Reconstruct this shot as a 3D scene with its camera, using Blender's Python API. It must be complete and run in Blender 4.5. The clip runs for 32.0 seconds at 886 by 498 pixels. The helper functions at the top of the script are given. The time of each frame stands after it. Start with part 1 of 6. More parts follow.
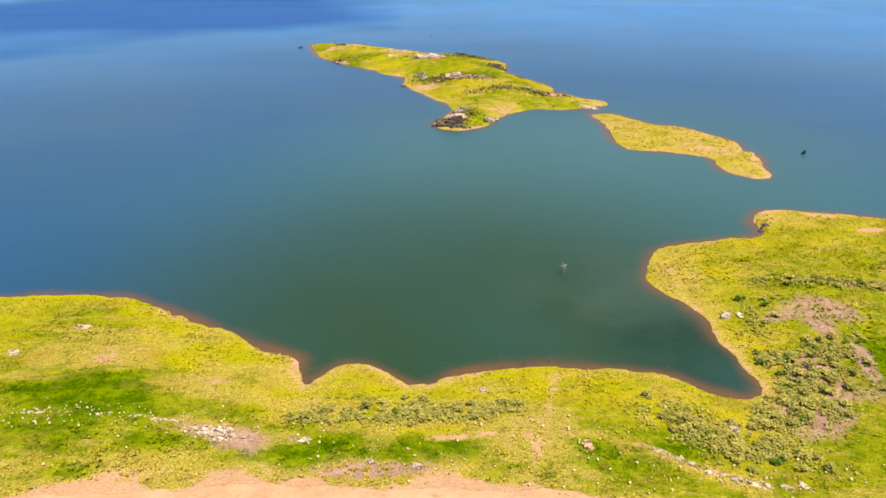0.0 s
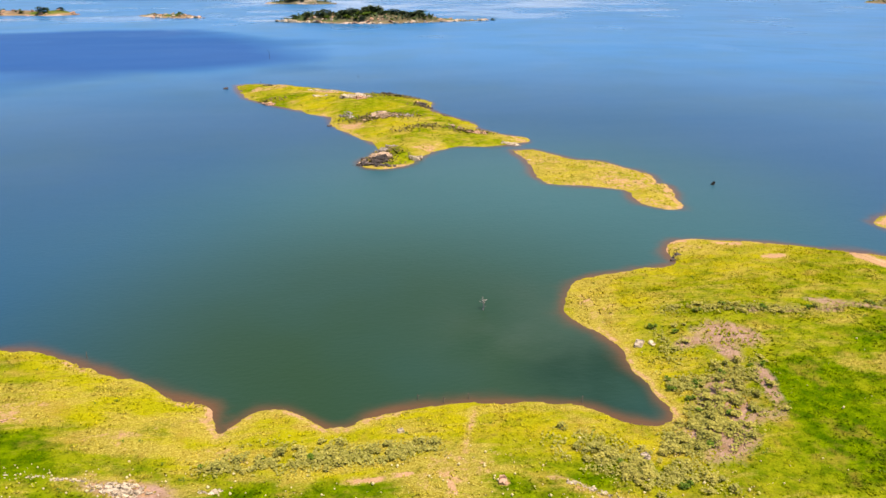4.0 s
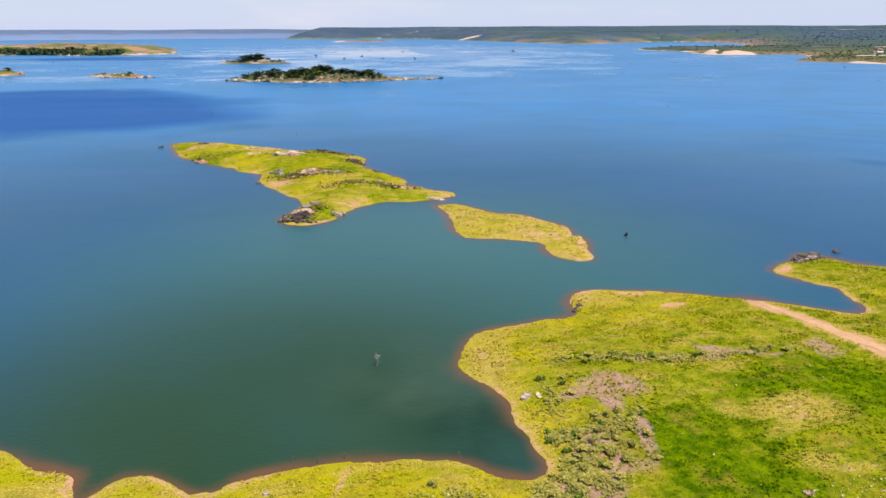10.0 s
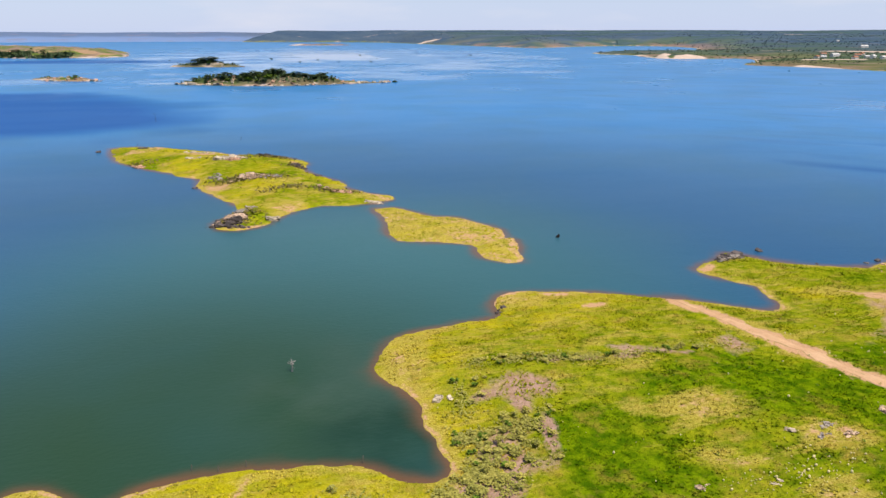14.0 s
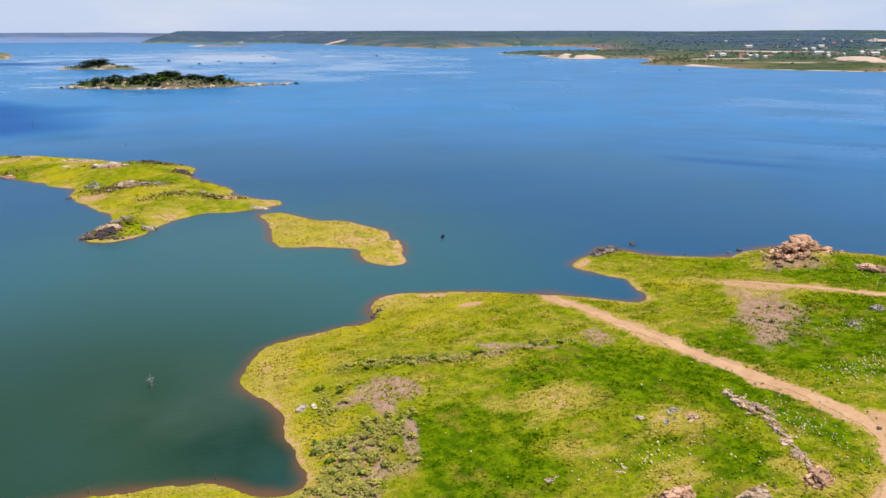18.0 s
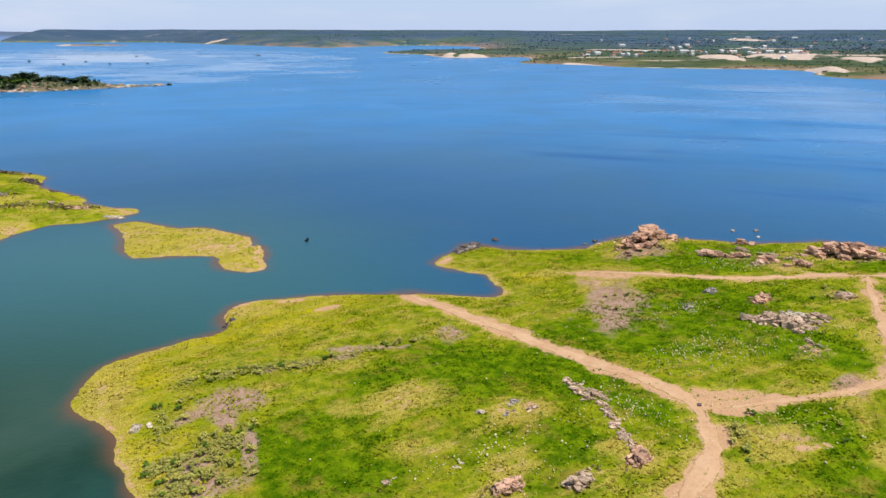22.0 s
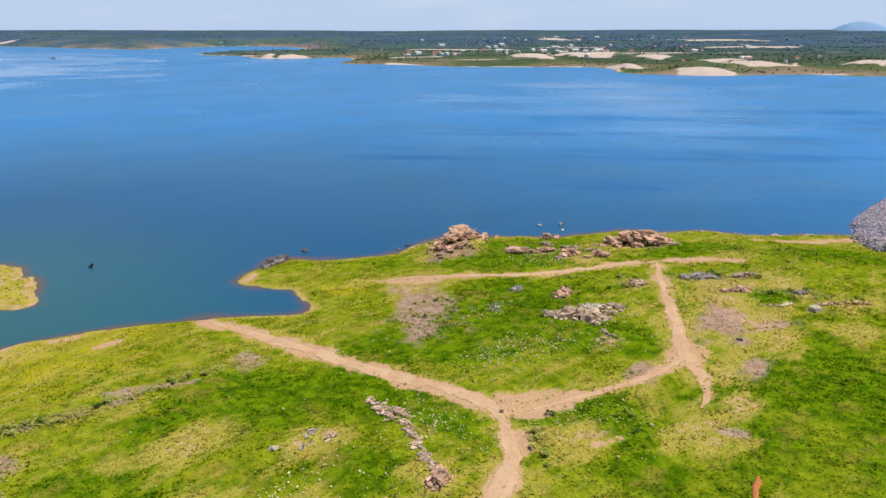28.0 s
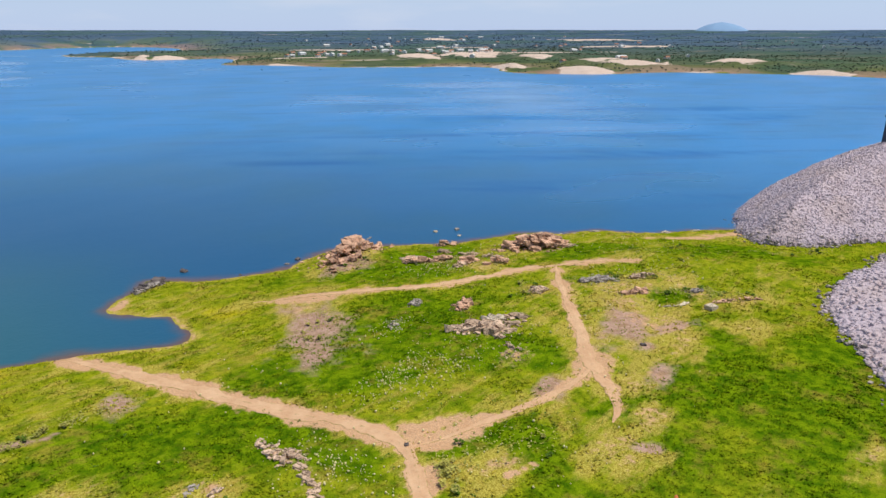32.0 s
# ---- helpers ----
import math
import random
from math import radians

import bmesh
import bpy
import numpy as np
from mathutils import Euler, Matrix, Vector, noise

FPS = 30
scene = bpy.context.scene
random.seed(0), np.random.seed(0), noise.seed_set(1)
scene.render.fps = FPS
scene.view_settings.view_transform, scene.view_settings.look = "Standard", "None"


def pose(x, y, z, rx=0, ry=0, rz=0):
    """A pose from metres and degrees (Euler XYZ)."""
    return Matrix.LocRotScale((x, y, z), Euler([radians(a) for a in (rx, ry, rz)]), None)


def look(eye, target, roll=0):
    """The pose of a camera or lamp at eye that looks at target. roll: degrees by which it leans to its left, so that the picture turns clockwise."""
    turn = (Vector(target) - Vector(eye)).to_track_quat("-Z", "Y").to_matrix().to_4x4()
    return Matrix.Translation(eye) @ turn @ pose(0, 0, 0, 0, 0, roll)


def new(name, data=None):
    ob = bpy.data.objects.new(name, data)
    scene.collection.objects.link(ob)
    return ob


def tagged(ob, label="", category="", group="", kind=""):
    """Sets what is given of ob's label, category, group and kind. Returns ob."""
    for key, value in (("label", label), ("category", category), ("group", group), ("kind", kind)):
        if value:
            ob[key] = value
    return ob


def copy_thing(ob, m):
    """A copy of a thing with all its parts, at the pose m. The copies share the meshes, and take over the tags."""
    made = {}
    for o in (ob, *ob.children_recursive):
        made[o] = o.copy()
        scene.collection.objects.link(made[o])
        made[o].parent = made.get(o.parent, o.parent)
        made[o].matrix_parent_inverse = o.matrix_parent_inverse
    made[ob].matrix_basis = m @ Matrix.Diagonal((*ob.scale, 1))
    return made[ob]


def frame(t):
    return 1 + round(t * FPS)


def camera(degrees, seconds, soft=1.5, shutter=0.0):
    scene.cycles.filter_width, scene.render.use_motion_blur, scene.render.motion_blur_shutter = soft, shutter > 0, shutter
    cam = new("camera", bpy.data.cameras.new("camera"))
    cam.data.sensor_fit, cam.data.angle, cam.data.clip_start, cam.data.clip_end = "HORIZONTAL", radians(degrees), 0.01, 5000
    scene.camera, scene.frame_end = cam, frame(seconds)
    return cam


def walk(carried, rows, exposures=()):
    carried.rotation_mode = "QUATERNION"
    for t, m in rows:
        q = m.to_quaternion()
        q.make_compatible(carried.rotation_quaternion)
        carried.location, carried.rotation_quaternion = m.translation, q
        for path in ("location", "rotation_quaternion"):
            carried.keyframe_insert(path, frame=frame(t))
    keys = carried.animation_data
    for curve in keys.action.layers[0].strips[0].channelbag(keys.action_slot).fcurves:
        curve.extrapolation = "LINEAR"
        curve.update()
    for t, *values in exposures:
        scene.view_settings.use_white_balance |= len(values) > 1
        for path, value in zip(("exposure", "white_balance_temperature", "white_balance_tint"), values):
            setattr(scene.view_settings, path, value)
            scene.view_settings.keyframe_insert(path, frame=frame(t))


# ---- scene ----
cam = camera(64.2, 32.0)
PATH = [
    (0, (0.275, -0.499, 52.24), (0.313, 1.321, 51.41), -0.4),
    (0.5, (0.171, -0.546, 52.399), (0.233, 1.277, 51.578), -0.4),
    (1, (0.268, -0.54, 52.455), (0.354, 1.287, 51.644), -0.3),
    (2, (0.997, -0.512, 52.46), (1.129, 1.321, 51.671), -0.1),
    (3, (2.135, -0.777, 52.695), (2.307, 1.064, 51.932), -0.2),
    (3.5, (2.772, -0.977, 52.847), (2.964, 0.867, 52.096), -0.2),
    (4.5, (4.464, -1.057, 52.823), (4.693, 0.793, 52.099), -0.2),
    (5.5, (6.352, -1.193, 52.794), (6.613, 0.663, 52.097), -0.2),
    (6, (7.229, -1.429, 52.828), (7.505, 0.43, 52.143), -0.2),
    (7, (9.105, -1.838, 52.83), (9.404, 0.027, 52.17), -0.2),
    (8, (11.038, -2.204, 52.858), (11.348, -0.332, 52.224), -0.2),
    (9, (13.067, -2.559, 52.936), (13.384, -0.681, 52.326), -0.2),
    (10, (15.173, -2.876, 53.018), (15.495, -0.994, 52.424), -0.2),
    (11, (17.114, -3.244, 53.027), (17.453, -1.362, 52.44), -0.2),
    (12, (18.949, -3.572, 52.872), (19.317, -1.695, 52.287), -0.1),
    (13, (20.873, -3.949, 52.847), (21.268, -2.078, 52.262), -0.1),
    (14, (22.995, -4.263, 52.927), (23.42, -2.399, 52.342), -0.0),
    (14.5, (24.099, -4.427, 52.987), (24.542, -2.566, 52.403), -0.0),
    (15.5, (26.213, -4.866, 53.151), (26.707, -3.018, 52.567), -0.0),
    (16.5, (28.322, -5.336, 53.318), (28.873, -3.504, 52.734), -0.0),
    (17, (29.334, -5.567, 53.326), (29.918, -3.745, 52.743), -0.0),
    (18, (31.3, -6.084, 53.333), (31.951, -4.285, 52.749), -0.0),
    (19, (33.23, -6.601, 53.332), (33.947, -4.829, 52.747), 0.0),
    (20, (35.19, -7.235, 53.306), (35.973, -5.49, 52.721), 0.1),
    (21, (37.216, -8.006, 53.362), (38.066, -6.293, 52.776), 0.1),
    (22, (39.212, -8.877, 53.536), (40.128, -7.198, 52.95), 0.1),
    (23, (41.14, -9.727, 53.691), (42.122, -8.086, 53.105), 0.1),
    (24, (42.881, -10.367, 53.901), (43.927, -8.766, 53.315), 0.0),
    (25, (44.45, -10.312, 53.998), (45.557, -8.753, 53.412), 0.0),
    (25.5, (45.162, -10.018, 53.975), (46.301, -8.481, 53.39), -0.0),
    (26.5, (46.609, -9.206, 53.886), (47.808, -7.716, 53.301), -0.0),
    (27.5, (48.009, -8.035, 53.761), (49.267, -6.594, 53.177), -0.0),
    (28, (48.736, -7.471, 53.735), (50.021, -6.055, 53.15), -0.0),
    (29, (50.153, -6.014, 53.715), (51.493, -4.65, 53.13), 0.0),
    (30, (51.669, -4.53, 53.7), (53.061, -3.218, 53.115), 0.0),
    (31, (53.218, -3.186, 53.786), (54.659, -1.929, 53.201), 0.0),
    (32, (54.722, -1.643, 53.822), (56.211, -0.442, 53.237), -0.0),
]
walk(cam, [(t, look(eye, target, roll)) for t, eye, target, roll in PATH],
     [(0, 0.26, 7600, 17), (3, 0.25, 7600, 17), (6, 0.22, 7550, 18), (9, 0.08, 7150, 16), (13, 0.02, 6900, 15), (17, -0.04, 6800, 13), (20, -0.05, 6600, 12), (26, -0.1, 6300, 9), (32, -0.14, 6450, 10)])

# ---- sky, sun ----
world = bpy.data.worlds.new("sky")
scene.world = world
world.use_nodes = True
SUN_HEIGHT, SUN_EAST = radians(66), radians(140)   # height above the horizon, bearing clockwise from +y


def build_sky():
    nt = world.node_tree
    nt.nodes.clear()
    out = nt.nodes.new("ShaderNodeOutputWorld")
    bg = nt.nodes.new("ShaderNodeBackground")
    sky = nt.nodes.new("ShaderNodeTexSky")
    sky.sky_type, sky.sun_disc = "NISHITA", False
    sky.sun_elevation, sky.sun_rotation = SUN_HEIGHT, SUN_EAST
    sky.altitude, sky.air_density, sky.dust_density, sky.ozone_density = 200, 1.0, 0.25, 3.0
    coord = nt.nodes.new("ShaderNodeTexCoord")
    stretch = nt.nodes.new("ShaderNodeMapping")
    stretch.inputs["Scale"].default_value = (3.0, 3.0, 14.0)
    noise_tex = nt.nodes.new("ShaderNodeTexNoise")
    noise_tex.inputs["Scale"].default_value, noise_tex.inputs["Detail"].default_value = 1.6, 6
    ramp = nt.nodes.new("ShaderNodeValToRGB")
    ramp.color_ramp.elements[0].position, ramp.color_ramp.elements[1].position = 0.50, 0.80
    ramp.color_ramp.elements[1].color = (0.75, 0.75, 0.75, 1)
    mix = nt.nodes.new("ShaderNodeMix")
    mix.data_type = "RGBA"
    mix.inputs["B"].default_value = (6.0, 6.5, 7.6, 1)
    bg.inputs["Strength"].default_value = 0.12
    low = nt.nodes.new("ShaderNodeSeparateXYZ")
    haze = nt.nodes.new("ShaderNodeMapRange")
    haze.inputs["From Min"].default_value, haze.inputs["From Max"].default_value = 0.30, 0.0
    haze.inputs["To Min"].default_value, haze.inputs["To Max"].default_value = 0.0, 0.85
    veil = nt.nodes.new("ShaderNodeMix")
    veil.data_type = "RGBA"
    veil.inputs["B"].default_value = (4.25, 5.45, 8.0, 1)
    nt.links.new(coord.outputs["Generated"], stretch.inputs["Vector"])
    nt.links.new(coord.outputs["Generated"], low.inputs[0])
    nt.links.new(low.outputs["Z"], haze.inputs["Value"])
    nt.links.new(haze.outputs["Result"], veil.inputs["Factor"])
    nt.links.new(sky.outputs["Color"], veil.inputs["A"])
    nt.links.new(stretch.outputs["Vector"], noise_tex.inputs["Vector"])
    nt.links.new(noise_tex.outputs["Fac"], ramp.inputs["Fac"])
    nt.links.new(ramp.outputs["Color"], mix.inputs["Factor"])
    nt.links.new(veil.outputs["Result"], mix.inputs["A"])
    nt.links.new(mix.outputs["Result"], bg.inputs["Color"])
    nt.links.new(bg.outputs["Background"], out.inputs["Surface"])


build_sky()
sun = bpy.data.lights.new("sun", "SUN")
sun.energy, sun.angle, sun.color = 4.2, radians(0.53), (1.0, 0.95, 0.86)
sun_lamp = new("sun", sun)
sun_lamp.matrix_world = look((0, 0, 300), (-300 * math.sin(SUN_EAST) * math.cos(SUN_HEIGHT), -300 * math.cos(SUN_EAST) * math.cos(SUN_HEIGHT),
                                           300 - 300 * math.sin(SUN_HEIGHT)))

# ---- materials ----


class Nodes:
    """Short hand for building a node material."""

    def __init__(self, name):
        self.mat = bpy.data.materials.new(name)
        self.mat.use_nodes = True
        self.tree = self.mat.node_tree
        self.tree.nodes.clear()
        self.out = self.tree.nodes.new("ShaderNodeOutputMaterial")
        self.bsdf = self.tree.nodes.new("ShaderNodeBsdfPrincipled")
        self.tree.links.new(self.bsdf.outputs[0], self.out.inputs["Surface"])
        geo = self.tree.nodes.new("ShaderNodeNewGeometry")
        self.place, self.island = geo.outputs["Position"], geo.outputs["Random Per Island"]

    def feed(self, socket, value):
        if isinstance(value, bpy.types.NodeSocket):
            self.tree.links.new(value, socket)
        elif isinstance(value, tuple) and len(value) == 3 and socket.type == "RGBA":
            socket.default_value = (*value, 1)
        else:
            socket.default_value = value

    def noise(self, size, detail=4.0, rough=0.55, scale=(1, 1, 1), vector=None, turn=0.0):
        vec = vector or self.place
        if scale != (1, 1, 1):
            m = self.tree.nodes.new("ShaderNodeMapping")
            m.inputs["Scale"].default_value = scale
            if turn:
                m.vector_type = "TEXTURE"
                m.inputs["Rotation"].default_value = (0, 0, radians(turn))
            self.feed(m.inputs["Vector"], vec)
            vec = m.outputs["Vector"]
        n = self.tree.nodes.new("ShaderNodeTexNoise")
        n.inputs["Scale"].default_value, n.inputs["Detail"].default_value, n.inputs["Roughness"].default_value = 1 / size, detail, rough
        self.feed(n.inputs["Vector"], vec)
        return n.outputs["Fac"]

    def voronoi(self, size):
        n = self.tree.nodes.new("ShaderNodeTexVoronoi")
        n.inputs["Scale"].default_value = 1 / size
        self.feed(n.inputs["Vector"], self.place)
        return n.outputs["Distance"]

    def ramp(self, value, low, high, start=0.0, end=1.0):
        n = self.tree.nodes.new("ShaderNodeMapRange")
        n.interpolation_type = "SMOOTHSTEP"
        self.feed(n.inputs["Value"], value)
        for key, v in (("From Min", low), ("From Max", high), ("To Min", start), ("To Max", end)):
            n.inputs[key].default_value = v
        return n.outputs["Result"]

    def math(self, kind, a, b=0.0):
        n = self.tree.nodes.new("ShaderNodeMath")
        n.operation = kind
        self.feed(n.inputs[0], a)
        self.feed(n.inputs[1], b)
        return n.outputs[0]

    def mix(self, fac, a, b, blend="MIX"):
        n = self.tree.nodes.new("ShaderNodeMix")
        n.data_type, n.blend_type = "RGBA", blend
        self.feed(n.inputs["Factor"], fac)
        self.feed(n.inputs["A"], a)
        self.feed(n.inputs["B"], b)
        return n.outputs["Result"]

    def attribute(self, name):
        n = self.tree.nodes.new("ShaderNodeAttribute")
        n.attribute_name = name
        s = self.tree.nodes.new("ShaderNodeSeparateColor")
        self.feed(s.inputs[0], n.outputs["Color"])
        return s.outputs[0], s.outputs[1], s.outputs[2]

    def random(self):
        return self.tree.nodes.new("ShaderNodeObjectInfo").outputs["Random"]

    def bump(self, height, strength, distance):
        n = self.tree.nodes.new("ShaderNodeBump")
        n.inputs["Strength"].default_value, n.inputs["Distance"].default_value = strength, distance
        self.feed(n.inputs["Height"], height)
        self.feed(self.bsdf.inputs["Normal"], n.outputs["Normal"])

    def done(self, color, rough=0.9, specular=0.3, metallic=0.0):
        self.feed(self.bsdf.inputs["Base Color"], color)
        self.feed(self.bsdf.inputs["Roughness"], rough)
        self.bsdf.inputs["Specular IOR Level"].default_value = specular
        self.bsdf.inputs["Metallic"].default_value = metallic
        return self.mat


def soil_color(n):
    c = n.mix(n.noise(3.0), (0.50, 0.27, 0.135), (0.66, 0.41, 0.225))
    return n.mix(n.ramp(n.noise(0.35, 5), 0.35, 0.7, 0.0, 0.6), c, (0.61, 0.40, 0.24))


def cover_material(name, tuft=False):
    """The ground's cover: lush and yellowing grass, dry scrub litter, bare soil, far sand and far woodland, shared out by the mesh's own survey."""
    n = Nodes(name)
    bare, yellow, lush = n.attribute("cover")
    dry, sand, wood = n.attribute("cover_far")
    broad, mid, fine = n.noise(7.0, 5, 0.65), n.noise(1.9, 5, 0.65), n.noise(0.22, 4, 0.7)
    streak = n.noise(4.2, 6, 0.7, (0.5, 1.5, 1))
    deep = n.mix(n.ramp(mid, 0.35, 0.65), (0.055, 0.122, 0.002), (0.175, 0.258, 0.004))
    olive = n.mix(n.ramp(mid, 0.35, 0.65), (0.140, 0.200, 0.005), (0.305, 0.325, 0.012))
    gold = n.mix(n.ramp(broad, 0.38, 0.62), (0.47, 0.405, 0.013), (0.29, 0.305, 0.014))
    gold = n.mix(n.ramp(mid, 0.5, 0.72, 0.0, 0.8), gold, (0.40, 0.31, 0.050))
    west = n.tree.nodes.new("ShaderNodeSeparateXYZ")
    n.feed(west.inputs[0], n.place)
    gold = n.mix(n.math("MULTIPLY", n.ramp(west.outputs["X"], 45, -20, 0.0, 0.7), n.ramp(west.outputs["Y"], 150, 110)), gold, (0.43, 0.405, 0.010))
    straw = n.mix(n.ramp(fine, 0.35, 0.65), (0.38, 0.27, 0.036), (0.56, 0.45, 0.105))
    green = n.mix(n.ramp(n.math("ADD", lush, n.math("MULTIPLY", n.math("SUBTRACT", broad, 0.5), 0.9)), 0.2, 0.72), olive, deep)
    c = n.mix(n.ramp(n.math("ADD", yellow, n.math("MULTIPLY", n.math("SUBTRACT", broad, 0.5), 1.1)), 0.3, 0.8), green, gold)
    worn = n.math("SUBTRACT", n.math("ADD", streak, n.math("MULTIPLY", bare, 0.5)), n.math("MULTIPLY", lush, 0.24))
    c = n.mix(n.ramp(worn, 0.45, 0.66, 0.0, 0.75), c, straw)
    c = n.mix(n.ramp(n.noise(9.0, 6, 0.72, (0.7, 1.2, 1)), 0.56, 0.70, 0.0, 0.6), c, (0.070, 0.135, 0.004))
    c = n.mix(n.ramp(n.noise(1.7, 4, 0.6, (1.0, 0.6, 1), None, 25), 0.55, 0.72, 0.0, 0.42), c, (0.085, 0.098, 0.006))
    c = n.mix(n.ramp(n.noise(5.5, 5, 0.68), 0.52, 0.70, 0.0, 0.42), c, (0.40, 0.250, 0.050))
    speck = n.ramp(fine, 0.3, 0.75, 0.60, 1.33)
    if tuft:
        c = n.mix(1.0, c, n.mix(n.island, (0.74, 0.78, 0.72), (1.36, 1.30, 1.16)), "MULTIPLY")
    else:
        patch = n.math("ADD", dry, n.math("MULTIPLY", n.math("SUBTRACT", n.noise(2.6, 6, 0.75), 0.5), 1.1))
        c = n.mix(n.ramp(patch, 0.24, 0.98, 0.0, 0.9), c, n.mix(n.ramp(n.noise(1.6, 6, 0.7), 0.35, 0.65), (0.35, 0.205, 0.135), (0.52, 0.325, 0.265)))
        rub = n.math("ADD", bare, n.math("MULTIPLY", n.math("SUBTRACT", n.noise(1.8, 6, 0.72), 0.5), 1.1))
        c = n.mix(n.ramp(rub, 0.35, 0.62), c, soil_color(n))
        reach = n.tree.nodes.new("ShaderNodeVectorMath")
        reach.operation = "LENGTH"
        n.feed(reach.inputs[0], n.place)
        # green scrub behind the shore, uplands with grey-blue haze painted into the colour
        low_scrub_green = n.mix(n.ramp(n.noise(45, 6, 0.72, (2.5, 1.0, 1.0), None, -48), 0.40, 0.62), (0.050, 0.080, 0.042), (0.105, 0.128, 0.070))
        hazed = n.mix(n.ramp(n.noise(160, 6, 0.7, (3.0, 1.0, 1.0), None, -48), 0.42, 0.60), (0.062, 0.106, 0.165), (0.088, 0.132, 0.180))
        far = n.mix(n.ramp(reach.outputs["Value"], 1300, 2800), low_scrub_green, hazed)
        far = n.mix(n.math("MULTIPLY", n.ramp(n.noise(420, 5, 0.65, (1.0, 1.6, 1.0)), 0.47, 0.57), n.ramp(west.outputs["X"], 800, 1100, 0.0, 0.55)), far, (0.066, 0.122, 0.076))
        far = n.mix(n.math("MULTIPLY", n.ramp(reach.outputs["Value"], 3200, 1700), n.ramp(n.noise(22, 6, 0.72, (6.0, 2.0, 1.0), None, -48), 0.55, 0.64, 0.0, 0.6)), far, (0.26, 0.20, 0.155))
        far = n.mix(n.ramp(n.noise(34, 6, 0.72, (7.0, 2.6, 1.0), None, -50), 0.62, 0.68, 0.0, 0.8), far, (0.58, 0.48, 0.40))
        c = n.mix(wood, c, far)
        edge = n.math("ADD", sand, n.math("MULTIPLY", n.math("SUBTRACT", n.noise(22, 6, 0.75), 0.5), 1.3))
        c = n.mix(n.ramp(edge, 0.42, 0.62), c, n.mix(n.noise(12, 6, 0.7), (0.50, 0.36, 0.27), (0.78, 0.64, 0.53)))
        n.bump(n.math("ADD", n.math("MULTIPLY", mid, 1.0), n.math("MULTIPLY", fine, 0.35)), 0.6, 0.3)
    gray = n.tree.nodes.new("ShaderNodeCombineColor")
    for i in range(3):
        n.feed(gray.inputs[i], speck)
    c = n.mix(0.6, c, gray.outputs[0], "MULTIPLY")
    return n.done(c, 0.95, 0.0)


def water_material():
    n = Nodes("lake_water")
    shallow, calm, gust = n.attribute("lake")
    dist = n.tree.nodes.new("ShaderNodeVectorMath")
    dist.operation = "DISTANCE"
    n.feed(dist.inputs[0], n.place)
    dist.inputs[1].default_value = (5, 85, 0)
    # paler teal about this point paints the mid-lake sheen into the water colour
    mid_sheen = n.tree.nodes.new("ShaderNodeVectorMath")
    mid_sheen.operation = "DISTANCE"
    n.feed(mid_sheen.inputs[0], n.place)
    mid_sheen.inputs[1].default_value = (35, 150, 0)
    open_water = n.mix(n.ramp(mid_sheen.outputs["Value"], 25, 120), (0.030, 0.124, 0.134), (0.004, 0.080, 0.186))
    # silt turns the cove green; farther out the sky's blue reflection is painted in
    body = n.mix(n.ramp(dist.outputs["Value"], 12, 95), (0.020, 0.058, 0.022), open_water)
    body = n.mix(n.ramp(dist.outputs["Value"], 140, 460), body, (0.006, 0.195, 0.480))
    murk = n.tree.nodes.new("ShaderNodeVectorMath")
    murk.operation = "DISTANCE"
    n.feed(murk.inputs[0], n.place)
    murk.inputs[1].default_value = (29, 96, 0)
    body = n.mix(n.math("MULTIPLY", n.ramp(murk.outputs["Value"], 26, 3, 0.0, 0.55), n.ramp(n.noise(14, 3), 0.25, 0.65)), body, (0.052, 0.092, 0.062))
    # calm lee: its missing sky reflection is painted as a dark green patch
    lee_reflection = n.tree.nodes.new("ShaderNodeVectorMath")
    lee_reflection.operation = "DISTANCE"
    n.feed(lee_reflection.inputs[0], n.place)
    lee_reflection.inputs[1].default_value = (34.5, 80, 0)
    body = n.mix(n.math("MULTIPLY", n.ramp(lee_reflection.outputs["Value"], 15, 4, 0.0, 0.85), n.ramp(n.noise(9, 3), 0.3, 0.6, 0.4, 1.0)), body, (0.006, 0.034, 0.014))
    body = n.mix(n.ramp(n.noise(60, 3), 0.4, 0.7, 0.0, 0.25), body, (0.022, 0.095, 0.11))
    # dark wind streaks over the eastern water, duller reflection painted as colour
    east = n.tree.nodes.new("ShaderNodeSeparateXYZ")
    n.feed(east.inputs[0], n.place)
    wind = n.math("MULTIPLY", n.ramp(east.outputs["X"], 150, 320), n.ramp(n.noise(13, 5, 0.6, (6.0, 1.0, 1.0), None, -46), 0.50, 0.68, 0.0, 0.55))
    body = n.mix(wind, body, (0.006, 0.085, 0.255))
    # gust patches: darker look painted into the body colour, besides the rougher surface
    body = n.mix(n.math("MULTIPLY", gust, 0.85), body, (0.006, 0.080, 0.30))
    bed = n.math("ADD", shallow, n.math("MULTIPLY", n.math("SUBTRACT", n.noise(9, 5), 0.5), 0.9))
    body = n.mix(n.ramp(bed, 0.16, 1.0, 0.0, 0.85), body, (0.165, 0.078, 0.036))
    breeze = n.noise(90, 5, 0.6, (0.35, 1.0, 1.0))
    ripple = n.math("ADD", n.noise(1.2, 3, 0.6, (1, 1.6, 1)), n.math("MULTIPLY", n.noise(7.0, 2, 0.5, (0.8, 1.2, 1)), 0.8))
    still = n.math("SUBTRACT", 1.0, calm)
    n.bump(n.math("MULTIPLY", ripple, still), 0.13, 0.3)
